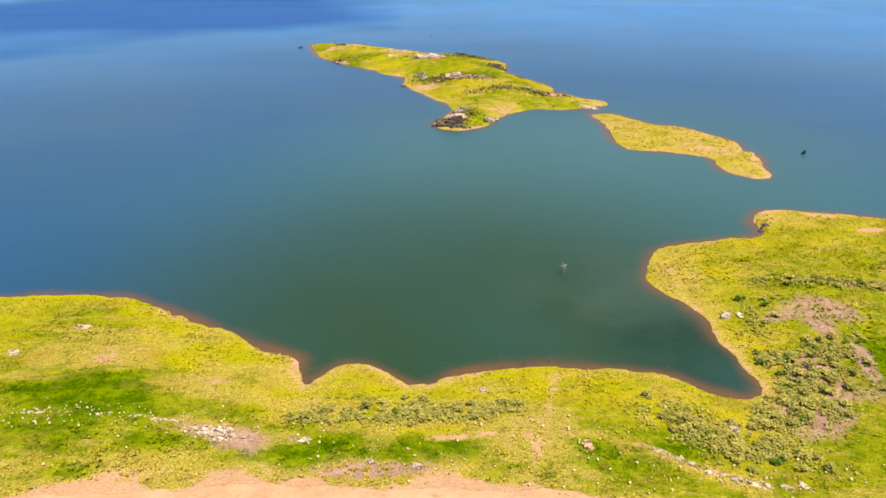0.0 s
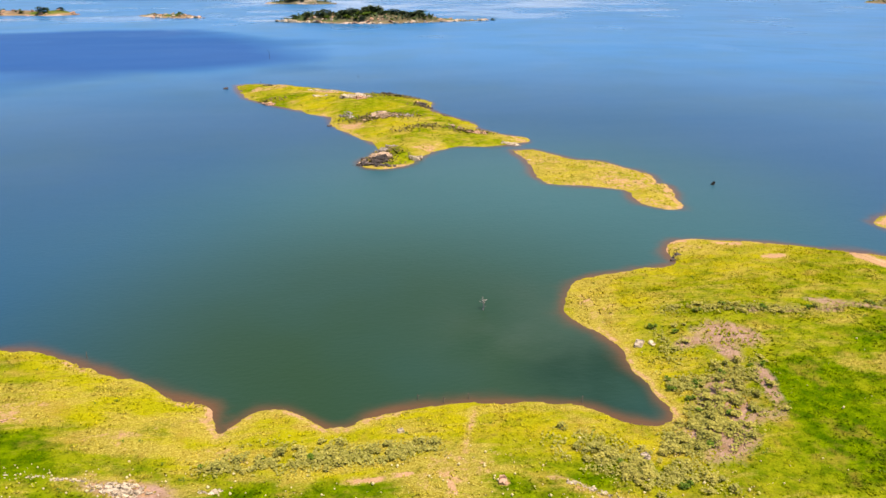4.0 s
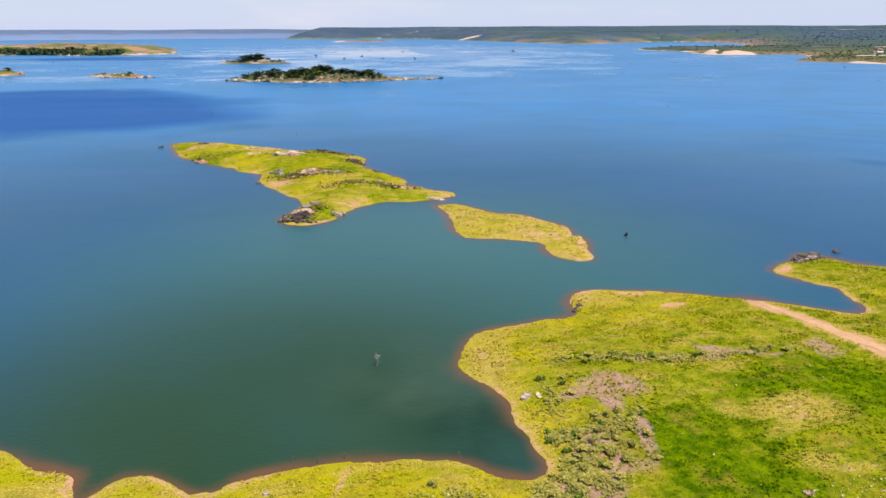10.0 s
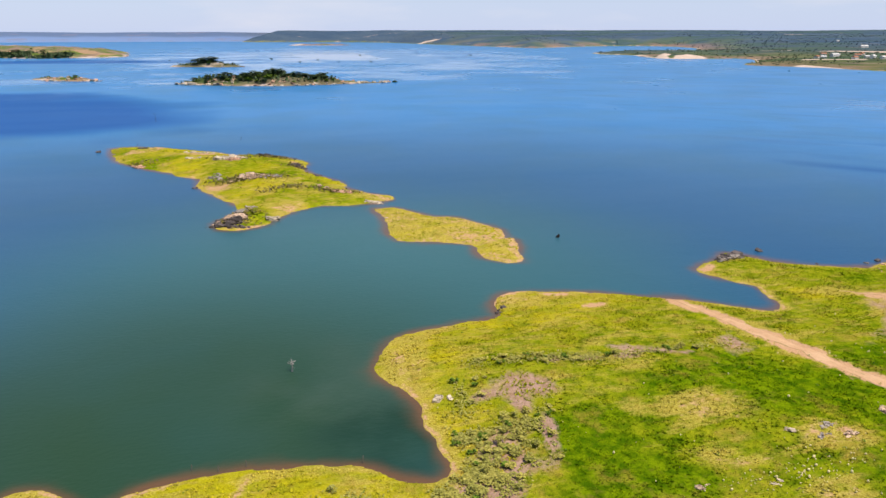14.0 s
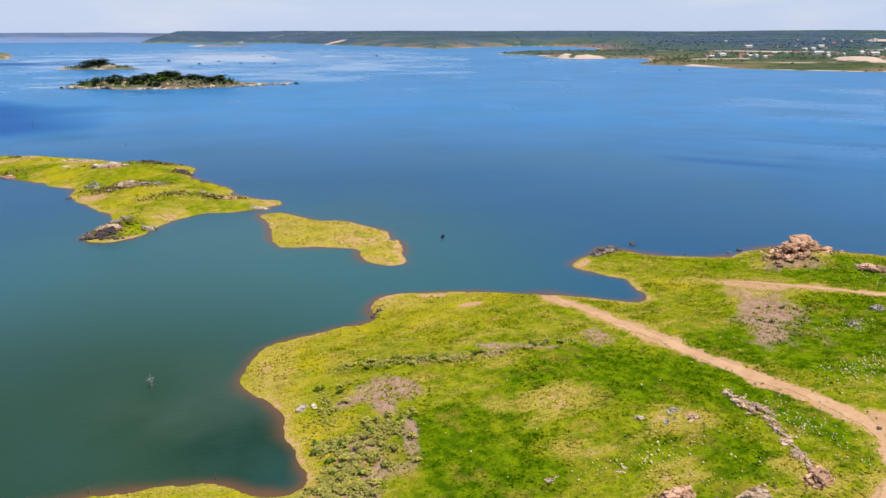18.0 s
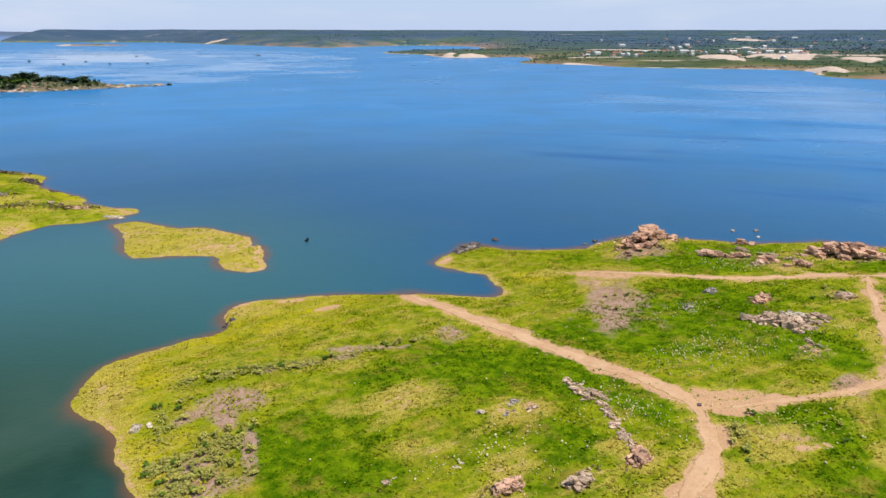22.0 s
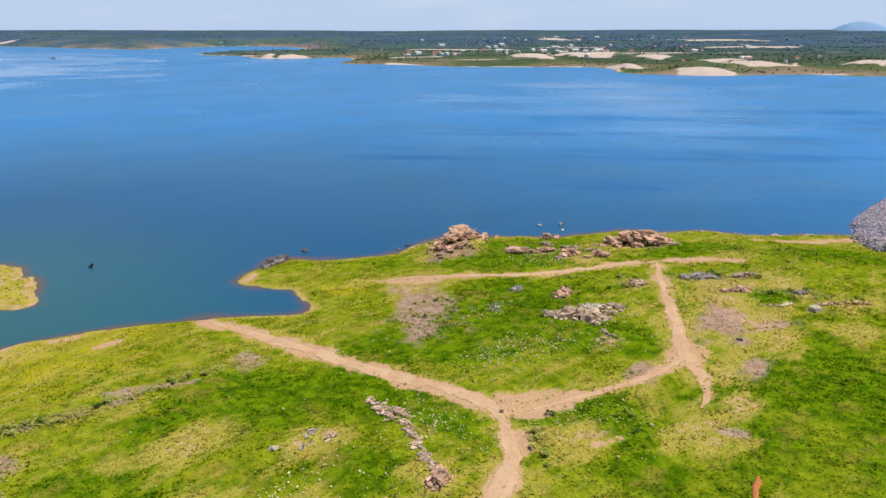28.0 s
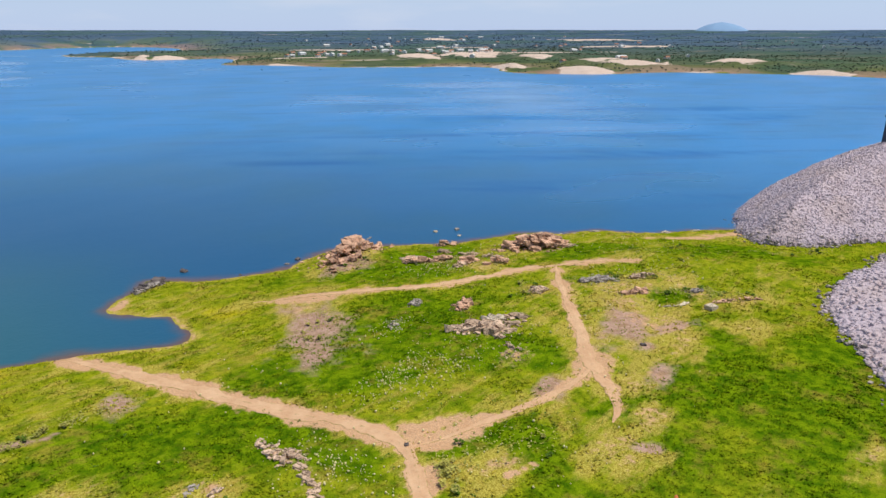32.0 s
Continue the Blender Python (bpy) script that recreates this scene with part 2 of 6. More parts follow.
    mat = n.done(body, n.math("MULTIPLY", n.ramp(breeze, 0.3, 0.75, 0.25, 0.30), n.math("ADD", n.math("ADD", still, 0.15), n.math("MULTIPLY", gust, 0.8))), 0.42)
    n.bsdf.inputs["IOR"].default_value = 1.33
    return mat


def rock_material(name, dark, light, grain=0.5):
    n = Nodes(name)
    c = n.mix(n.noise(grain * 3, 5, 0.65), dark, light)
    c = n.mix(n.ramp(n.noise(grain, 6, 0.7, (1, 1, 2.2)), 0.50, 0.59, 0.0, 0.9), c, tuple(v * 0.18 for v in dark))
    c = n.mix(1.0, c, n.mix(n.random(), (0.66, 0.62, 0.58), (1.30, 1.25, 1.2)), "MULTIPLY")
    n.bump(n.noise(grain * 0.6, 6, 0.7), 0.4, 0.08)
    return n.done(c, 0.88, 0.25)


def rubble_material(name, dark, light):
    n = Nodes(name)
    c = n.mix(n.island, dark, light)
    c = n.mix(n.ramp(n.noise(12, 4), 0.4, 0.65, 0.0, 0.5), c, (0.52, 0.40, 0.36))
    c = n.mix(n.ramp(n.noise(0.6, 5), 0.5, 0.75, 0.0, 0.35), c, tuple(v * 0.5 for v in dark))
    n.bump(n.math("ADD", n.noise(0.5, 5), n.voronoi(0.9)), 0.8, 0.3)
    return n.done(c, 0.9, 0.2)


def leaf_material(name, dark, light):
    n = Nodes(name)
    c = n.mix(n.island, dark, light)
    c = n.mix(n.ramp(n.noise(0.6, 4), 0.4, 0.7, 0.0, 0.5), c, tuple(v * 0.6 for v in dark))
    c = n.mix(1.0, c, n.mix(n.random(), (0.75, 0.8, 0.75), (1.25, 1.2, 1.15)), "MULTIPLY")
    return n.done(c, 0.85, 0.15)


def plain_material(name, dark, light, size=0.3, rough=0.85):
    n = Nodes(name)
    n.bump(n.noise(size * 0.5, 5), 0.4, 0.05)
    return n.done(n.mix(n.noise(size, 5, 0.65), dark, light), rough, 0.25)


def road_material():
    n = Nodes("packed_earth")
    middle, edge, _ = n.attribute("wear")
    c = soil_color(n)
    c = n.mix(n.ramp(n.noise(0.9, 6, 0.7), 0.52, 0.75, 0.0, 0.6), c, (0.38, 0.21, 0.12))
    c = n.mix(n.ramp(n.noise(5, 5, 0.7), 0.4, 0.7, 0.0, 0.6), c, (0.72, 0.48, 0.285))
    tuft = n.math("ADD", n.math("MULTIPLY", middle, 0.45), n.math("ADD", edge, n.math("MULTIPLY", n.math("SUBTRACT", n.noise(1.3, 6, 0.75), 0.5), 1.9)))
    c = n.mix(n.ramp(tuft, 0.45, 0.8, 0.0, 0.95), c, n.mix(n.noise(0.5, 4), (0.17, 0.17, 0.02), (0.40, 0.30, 0.10)))
    n.bump(n.math("ADD", n.noise(0.7, 5), n.noise(0.12, 4)), 0.5, 0.08)
    return n.done(c, 0.95, 0.1)


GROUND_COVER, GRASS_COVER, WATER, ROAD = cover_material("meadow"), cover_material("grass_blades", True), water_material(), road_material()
GRANITE = rock_material("weathered_granite", (0.44, 0.295, 0.19), (0.72, 0.555, 0.415))
RED_GRANITE = rock_material("reddish_granite", (0.47, 0.25, 0.15), (0.76, 0.51, 0.36))
GREY_STONE = rock_material("grey_stone", (0.27, 0.235, 0.21), (0.48, 0.43, 0.38))
PALE_STONE = rock_material("pale_stone", (0.46, 0.375, 0.265), (0.74, 0.65, 0.51))
WHITE_STONE = plain_material("sunbleached_stone", (0.64, 0.53, 0.24), (0.84, 0.74, 0.40), 0.5)
DARK_STONE = rock_material("wet_dark_stone", (0.07, 0.06, 0.06), (0.19, 0.16, 0.15))
RIPRAP = rubble_material("quarried_riprap", (0.51, 0.415, 0.445), (0.61, 0.51, 0.54))
SHRUB_LEAF = leaf_material("grey_green_leaves", (0.31, 0.295, 0.052), (0.53, 0.475, 0.125))
DRY_LEAF = leaf_material("brown_scrub_leaves", (0.105, 0.095, 0.030), (0.26, 0.21, 0.070))
GREEN_LEAF = leaf_material("green_leaves", (0.075, 0.15, 0.012), (0.19, 0.28, 0.03))
DARK_LEAF = leaf_material("dark_tree_leaves", (0.030, 0.055, 0.028), (0.085, 0.125, 0.050))
FAR_LEAF = leaf_material("scrub_woodland", (0.050, 0.082, 0.046), (0.105, 0.132, 0.078))
# leaves of the far trees, aerial haze painted in as grey-blue
HAZED_LEAF = leaf_material("hazed_woodland", (0.052, 0.090, 0.130), (0.088, 0.124, 0.152))
BARK = plain_material("grey_bark", (0.09, 0.07, 0.05), (0.20, 0.16, 0.12))
DRIFTWOOD = plain_material("bleached_dead_wood", (0.08, 0.07, 0.06), (0.22, 0.20, 0.17))
PALE_WOOD = plain_material("silvered_dead_wood", (0.20, 0.19, 0.17), (0.42, 0.40, 0.36))
WET_WOOD = plain_material("waterlogged_wood", (0.012, 0.011, 0.010), (0.035, 0.030, 0.028))
CLAY = plain_material("orange_clay", (0.42, 0.125, 0.035), (0.64, 0.22, 0.07), 0.4)
WALL_PAINT = plain_material("limewashed_wall", (0.62, 0.58, 0.52), (0.80, 0.78, 0.73), 2.0)
ROOF_SHEET = plain_material("pale_roof_sheet", (0.55, 0.53, 0.50), (0.78, 0.76, 0.72), 2.0)
ROOF_TILE = plain_material("clay_roof_tile", (0.30, 0.13, 0.07), (0.46, 0.22, 0.13), 1.0)
CONCRETE = plain_material("dark_concrete", (0.05, 0.06, 0.08), (0.10, 0.11, 0.13), 1.5)
# the blue is aerial haze put into the hill's own colour
HILL = plain_material("hazed_hill", (0.21, 0.34, 0.51), (0.25, 0.385, 0.55), 60)


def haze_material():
    """Far water and low land, the air's haze painted into their colour."""
    n = Nodes("hazed_low_shore")
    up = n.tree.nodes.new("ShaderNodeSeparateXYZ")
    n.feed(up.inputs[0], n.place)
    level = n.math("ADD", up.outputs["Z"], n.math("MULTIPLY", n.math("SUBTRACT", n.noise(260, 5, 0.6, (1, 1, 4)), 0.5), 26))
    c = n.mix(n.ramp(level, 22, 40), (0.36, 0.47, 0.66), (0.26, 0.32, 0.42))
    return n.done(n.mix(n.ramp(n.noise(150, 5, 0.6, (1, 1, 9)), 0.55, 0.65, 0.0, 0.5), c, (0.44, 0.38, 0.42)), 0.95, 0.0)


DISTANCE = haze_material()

# ---- plan: shorelines, heights ----
SHORE_WEST = [(-900, 20), (-300, 40), (-150, 72), (-92, 96), (-66.8, 98.2), (-51, 98), (-45, 96.8), (-38.5, 93), (-30, 87), (-24, 83),
              (-18, 80), (-17, 76), (-15.4, 72.8), (-13.5, 75), (-11, 77.7), (-7.7, 76.8), (-4, 74.5), (-2, 73), (1, 73.4),
              (4.6, 75.6), (11, 76.2), (18, 76.1), (25, 75.2), (30, 74), (33, 71.5), (35.7, 69.8), (38.3, 68.7)]
SHORE_COVE = [(40.4, 69.5), (41.5, 71.3), (41.1, 75), (41.5, 78.8), (40.3, 82), (40.6, 85.5), (39.3, 92), (37, 96.5), (35.4, 101.3),
              (37.8, 106.8), (41.5, 112.2), (48, 114.7), (55, 116.2), (59.3, 117), (62.2, 119), (62.3, 123.5), (64.8, 128),
              (68, 130), (74, 129.2)]
SHORE_NORTH = [(80, 127.9), (88, 124.8), (98, 120.7), (103, 117.8), (108, 113.9), (113, 110.2), (117, 109.3), (119.7, 111),
               (121.2, 117), (121.5, 122.5), (118.2, 128), (115.3, 134.3), (119, 137.5), (125, 141.2), (130, 145), (134, 141.5),
               (137, 136.6), (142, 133.2), (147, 130.8), (155, 128.2), (160, 128.5), (164, 129.5), (171.6, 130.5)]
SHORE_EAST = [(178, 127), (184, 122.5), (190, 117.5), (193, 113.5), (197, 110), (203, 107), (210, 104.5), (216, 102), (221, 97),
              (224, 92), (229, 89), (234, 84.5), (236.5, 78), (243, 70), (250, 65), (254, 60.5), (261, 55), (268, 48),
              (284, 38), (330, 20), (600, -40), (1200, -150)]
ISLAND = [(-56.4, 359.2), (-41, 359.4), (-23.9, 346.8), (-10.3, 338.8), (3, 324.5), (15.5, 321.8), (23, 315.5), (33.4, 300),
          (30.4, 287.1), (35.2, 270.1), (42.7, 257.2), (45.3, 241.4), (57.1, 226.8), (56.2, 221), (46.4, 217.4), (33.9, 219.6),
          (24.5, 212.5), (19.5, 204.0), (14.5, 196.5), (8.5, 195.2), (3.2, 198.2), (2.6, 204), (7.0, 211.5), (9.1, 221), (3.2, 235), (-7, 257.5),
          (-8.1, 270.4), (-18.9, 284.1), (-31.7, 299.2), (-46.5, 320.1)]
ISLET = [(49.4, 210.5), (56.4, 211.3), (61.4, 204.2), (66.1, 197.4), (72.4, 194.7), (77.2, 186.9), (82, 177.7), (79.8, 171.2),
         (82.4, 169.5), (81.6, 162.7), (78.5, 155.8), (77.4, 150.5), (72.7, 151.5), (68.8, 157.9), (69.7, 166.3), (60.2, 171),
         (51.7, 174.4), (49.5, 184.7), (50.8, 195.9)]


def smooth_line(pts, steps=3, closed=False):
    """Catmull-Rom through the points."""
    p = np.array(pts, float)
    ext = np.vstack([p[-1], p, p[:2]]) if closed else np.vstack([2 * p[0] - p[1], p, 2 * p[-1] - p[-2]])
    out = []
    for i in range(1, len(ext) - 2):
        a, b, c, d = ext[i - 1:i + 3]
        for s in np.arange(steps) / steps:
            out.append(0.5 * (2 * b + (c - a) * s + (2 * a - 5 * b + 4 * c - d) * s * s + (3 * b - a - 3 * c + d) * s ** 3))
    if not closed:
        out.append(p[-1])
    return np.array(out)


def line_distance(x, y, line, closed=False):
    """Distance from each place to a line of points."""
    best = np.full(np.shape(x), 1e9)
    n = len(line)
    for i in range(n if closed else n - 1):
        (ax, ay), (bx, by) = line[i], line[(i + 1) % n]
        dx, dy = bx - ax, by - ay
        s = np.clip(((x - ax) * dx + (y - ay) * dy) / (dx * dx + dy * dy + 1e-9), 0, 1)
        best = np.minimum(best, (x - ax - s * dx) ** 2 + (y - ay - s * dy) ** 2)
    return np.sqrt(best)


def inside(x, y, line):
    odd = np.zeros(np.shape(x), bool)
    for i in range(len(line)):
        (ax, ay), (bx, by) = line[i], line[(i + 1) % len(line)]
        if ay != by:
            odd ^= ((ay > y) != (by > y)) & (x < (bx - ax) * (y - ay) / (by - ay) + ax)
    return odd


def signed(x, y, line):
    """Metres inland of a closed shoreline, negative out on the water."""
    d = line_distance(x, y, line, True)
    return np.where(inside(x, y, line), d, -d)


def lattice(x, y, seed):
    ix, iy = np.floor(x).astype(np.int64), np.floor(y).astype(np.int64)
    fx, fy = x - ix, y - iy
    fx, fy = fx * fx * (3 - 2 * fx), fy * fy * (3 - 2 * fy)

    def h(i, j):
        v = (i * 374761393 + j * 668265263 + seed * 2147483647) & 0xFFFFFFFF
        v = ((v ^ (v >> 13)) * 1274126177) & 0xFFFFFFFF
        return ((v ^ (v >> 16)) & 0xFFFF) / 65535.0
    return (h(ix, iy) * (1 - fx) + h(ix + 1, iy) * fx) * (1 - fy) + (h(ix, iy + 1) * (1 - fx) + h(ix + 1, iy + 1) * fx) * fy


def fbm(x, y, size, seed=0, octaves=4):
    """Noise from -1 to 1 whose broadest forms are about size metres across."""
    x, y = np.asarray(x, float) / size, np.asarray(y, float) / size
    total, amp, norm = 0.0, 1.0, 0.0
    for o in range(octaves):
        total = total + amp * (lattice(x * 2 ** o + 17.3 * o, y * 2 ** o + 9.1 * o, seed + o) * 2 - 1)
        norm += amp
        amp *= 0.5
    return total / norm * 1.6


MAINLAND = np.vstack([smooth_line(SHORE_WEST + SHORE_COVE + SHORE_NORTH + SHORE_EAST), [(1200, -900), (-900, -900)]])
ISLAND_LINE, ISLET_LINE = smooth_line(ISLAND, 3, True), smooth_line(ISLET, 3, True)
# broad rises of the ground: x, y, height, radius
RISES = [(93, 42, 1.3, 16), (173, 119, 2.2, 8), (210, 60, 1.6, 18), (147, 66, 0.7, 9), (20, 20, 1.5, 30), (-40, 60, 1.2, 22)]


def ragged(x, y, d):
    """Small bays and points of the waterline."""
    return d + 0.9 * fbm(x, y, 7, 3, 3) * np.exp(-(d / 6) ** 2) + 0.25 * fbm(x, y, 1.6, 5, 2) * np.exp(-(d / 3) ** 2)


def slope_up(d, top, reach):
    return np.where(d > 0, 0.05 + top * (1 - np.exp(-np.maximum(d, 0) / reach)), np.maximum(d * 0.16, -5))


def mainland_height(x, y, d=None):
    d = ragged(x, y, signed(x, y, MAINLAND)) if d is None else d
    z = slope_up(d, 3.9, 34)
    inland = np.clip(d / 15, 0, 1)
    for rx, ry, top, reach in RISES:
        z = z + inland * top * np.exp(-((x - rx) ** 2 + (y - ry) ** 2) / reach ** 2)
    return z + inland * (0.5 * fbm(x, y, 30, 11, 3) + 0.10 * fbm(x, y, 3.0, 12, 3))

# ---- helpers for things ----


def part(name, bm, material, parent=None, label="", smooth=False):
    """Links a bmesh as one mesh object, under a thing or a part if one is given."""
    me = bpy.data.meshes.new(name)
    bm.to_mesh(me)
    bm.free()
    me.materials.append(material)
    if smooth:
        me.shade_smooth()
    ob = new(name, me)
    ob.parent = parent
    return tagged(ob, label)


def sheet(name, verts, faces, material, smooth=True):
    """Links a mesh from arrays of corners and of quads or triangles."""
    me = bpy.data.meshes.new(name)
    faces = np.asarray(faces, np.int32)
    k = faces.shape[1]
    me.vertices.add(len(verts))
    me.vertices.foreach_set("co", np.asarray(verts, np.float32).ravel())
    me.loops.add(faces.size)
    me.loops.foreach_set("vertex_index", faces.ravel())
    me.polygons.add(len(faces))
    me.polygons.foreach_set("loop_start", np.arange(0, faces.size, k, dtype=np.int32))
    me.update(calc_edges=True)
    me.validate()
    me.materials.append(material)
    if smooth:
        me.shade_smooth()
    return new(name, me)


def survey(ob, name, values):
    a = ob.data.attributes.new(name, "FLOAT_COLOR", "POINT")
    rgba = np.ones((len(values[0]), 4), np.float32)
    rgba[:, :3] = np.stack(values, -1)
    a.data.foreach_set("color", rgba.ravel())


def grid_faces(rows, cols):
    i = np.arange(rows - 1)[:, None] * cols + np.arange(cols - 1)[None]
    return np.stack([i, i + 1, i + cols + 1, i + cols], -1).reshape(-1, 4)


# ---- the tracks, bare patches and far land on the plan ----
TRACK_A = [(99.5, 119.5), (101, 113), (102.6, 107), (104.7, 96.5), (107.4, 82.8), (109.9, 70.9), (112.6, 61.3), (113.4, 55.4), (112.1, 50.3),
           (108.8, 45.7), (103.6, 40.9), (97.5, 37.5), (88, 34), (70, 31), (50, 34), (32, 43), (14, 49.8), (-2, 51.6), (-17, 52.0), (-30, 51.2), (-46, 49), (-75, 44)]
TRACK_B = [(111.5, 51.5), (118.5, 48.7), (123.5, 47.6), (129.9, 45.3), (137.8, 43.6), (144, 43), (149, 43.6)]
TRACK_C = [(191, 75), (185, 71.1), (171.8, 61.4), (158.1, 50.6), (147.3, 42.6), (143, 37.6), (138.4, 34.4), (134.6, 33.4)]
TRACK_D = [(135.5, 113.5), (145.2, 103.3), (154.1, 96.4), (161.3, 89.5), (173.2, 84.7), (184.5, 80.3), (191.1, 74.8), (197.2, 69), (203, 61)]
TRACKS = [(TRACK_A, 1.35), (TRACK_B, 1.05), (TRACK_C, 1.3), (TRACK_D, 1.25)]
FOOTPATH = [(16.3, 74.8), (14.6, 69.2), (13.2, 63.5), (11.3, 58.6), (10, 53)]
# bare soil: x, y, half length, half width, turn
BARE = [(117.5, 52.8, 4.6, 1.7, -18), (117, 37.6, 2.6, 0.4, -20), (-14, 51.8, 16, 2.2, 0), (11.2, 58.3, 0.3, 1.3, 10), (140, 107, 3, 0.8, 130), (63.2, 125.5, 0.8, 3.0, -20), (66.5, 129.6, 3.2, 0.8, 10), (76, 126.8, 3, 0.8, -10),
        (82.5, 118.2, 3.5, 0.8, 20), (250, 54, 9, 2, 140), (147, 43, 4, 2.5, 0), (238, 62, 8, 1.6, 130), (16.8, 58.5, 0.5, 0.4, 0), (-17.3, 78.3, 1.3, 1.0, 0), (3, 61, 1.8, 0.5, 0), (6.5, 61.3, 1.4, 0.4, 0), (119, 135.5, 3, 1.2, 40), (53, 219, 5, 2.5, -40)]
# grey-pink dry litter
DRY_FIRST = [(57.2, 87.2, 3.6, 2.6, 10), (54.5, 82.6, 1.7, 3.4, -12), (75.5, 92.0, 2.4, 0.8, 0), (86, 90.9, 1.8, 0.7, 10), (55.8, 75, 1.1, 4.5, -15), (50, 86, 2.5, 1.0, 0), (63, 93.6, 2.2, 0.8, -10),
              (68.5, 92.6, 2.6, 0.9, -10), (96.4, 93, 3.5, 1.8, 60), (133.5, 92, 10.5, 5.6, 52), (126.5, 83.5, 4, 3, 50)]
DRY_REST = [(166.5, 46, 9, 4.2, 37), (171.5, 40, 4.5, 1.6, -20), (44, 65, 4, 3, 0), (49, 72, 3, 4, 20), (139, 46, 4, 2.2, 20), (132, 27, 2.6, 1.3, -50), (-23, 61.8, 6, 1.6, -15),
              (-6, 55.6, 4, 1.0, 0), (163, 116, 5, 4, 0), (80, 93.5, 6, 1.2, -25), (152, 34, 4, 2, 20)]
DRY = DRY_FIRST + DRY_REST
# grass worn thin, with soil showing through
WORN_FIRST = [(172, 46, 8, 10, -35), (168, 36, 8, 5, 10), (147, 36, 7, 4, 10), (181, 30, 6, 3, -50), (160, 50, 8, 6, 40), (117, 40, 5, 2.5, -20), (139, 101, 9, 6, 60),
               (163, 114, 6, 4, 0), (202, 67, 8, 3, -40), (-15, 55, 22, 3.5, 0), (11, 61, 7, 6, 0), (-42, 78, 7, 5, 0), (-27, 72, 9, 4, 0)]
WORN_REST = [(148, 4.6, 5, 2, 0), (127, 28, 6, 3, 0), (-17, 77, 3, 3, 0), (-15, 68, 5, 4, 0), (-41, 80, 5, 4, 0), (78, 73.5, 5.5, 4.5, -22), (75, 62, 6, 2, -22),
               (91, 62.5, 4, 2, 0), (82, 52, 7, 2, -10), (130, 31, 6, 4, 0), (66, 125, 9, 4, 0), (40, 102, 4, 9, 0), (185, 90, 10, 5, -40)]
WORN = WORN_FIRST + WORN_REST
# tracts of faded, trampled grass
FADED = [(177, 52, 7, 8, -35), (172, 42, 6, 5, 0), (152, 35, 6, 3, 10), (140, 30, 6, 3, 0), (-20, 55, 8, 2, 0), (-42, 78, 4, 2.5, 0)]
# soil round the rocks
STONY = [(149, 64, 7.5, 3.6, -30), (203, 87, 8, 5, -40), (171, 119, 10, 5, 15), (178, 101, 7, 2.6, -30), (182, 90, 4, 5, 0), (184, 57, 8, 6, -40), (192, 44, 5, 10, -30), (102, 61, 1.8, 9, 0),
         (95, 45, 3.6, 2.8, 0), (87, 44.8, 4.2, 2.2, 0), (79, 49.2, 4.2, 2.6, 0), (90, 64, 5.5, 2.6, 0), (157, 76, 5, 2.2, 0), (144, 56, 4, 3, 0), (173, 69, 4, 2.8, 0), (193, 35, 8, 2, -35), (-23, 62, 6, 2, -12), (28, 55, 9, 1.6, -35)]
LUSH_FIRST = [(158.5, 13.7, 14, 18, -51), (177, 14, 8, 11, -51), (95, 80, 13, 7.5, -33), (141, 66, 17, 8, -51), (126, 72, 9, 7, -30), (123.4, 41, 8, 5, -51), (167, 102.7, 11.5, 6.5, -51),
               (181, 100, 8, 5, -40), (214, 75, 7, 4.5, -51), (58, 71, 6.6, 9.5, -22), (-41, 70, 8, 4.2, -4), (-11.5, 58.5, 7.6, 2.6, -4)]
LUSH_REST = [(29.4, 58.7, 4.8, 2.4, -4), (0, 58.6, 7, 2.6, -4), (15.7, 58, 3.6, 2.4, 0), (105.5, 55, 2.2, 8, 0), (115, 31, 5, 3, -30), (188, 47.5, 5, 3, -51), (68, 60, 6, 5, 0),
               (90, 52, 5, 4, 0), (95, 25, 9, 5, 0), (150, 84, 7, 4, -45), (192, 106, 9, 4, -35), (118, 84, 7, 4, -30), (228, 44, 12, 8, -45)]
LUSH = LUSH_FIRST + LUSH_REST

# broad tracts of fresher grass
FRESH = [(82, 69, 27, 18, -30), (140, 75, 27, 18, -45), (181, 97, 20, 9, -40), (158, 18, 22, 22, -50), (62, 64, 10, 12, 0), (122, 42, 12, 7, -40), (205, 72, 14, 6, -45), (-8, 59, 26, 3.5, 0), (-40, 69, 13, 6, 0)]

# golden grass away from the water's edge
GOLDEN = [(118, 98, 9, 8, -40), (128, 115, 11, 6, -40), (112, 108, 6, 6, 0), (46, 100, 8, 9, -20), (70, 112, 18, 7, -22)]


def patches(x, y, rows, soft=0.5):
    best, rough = np.zeros(np.shape(x)), 0.6 * fbm(x, y, sorted(r[2] for r in rows)[len(rows) // 2], 44, 4)
    for px, py, a, b, turn in rows:
        c, s = math.cos(radians(turn)), math.sin(radians(turn))
        u, v = ((x - px) * c + (y - py) * s) / a, ((y - py) * c - (x - px) * s) / b
        best = np.maximum(best, np.clip((1 + soft - np.sqrt(u * u + v * v) * np.maximum(1 + rough, 0.6)) / (2 * soft), 0, 1))
    return best


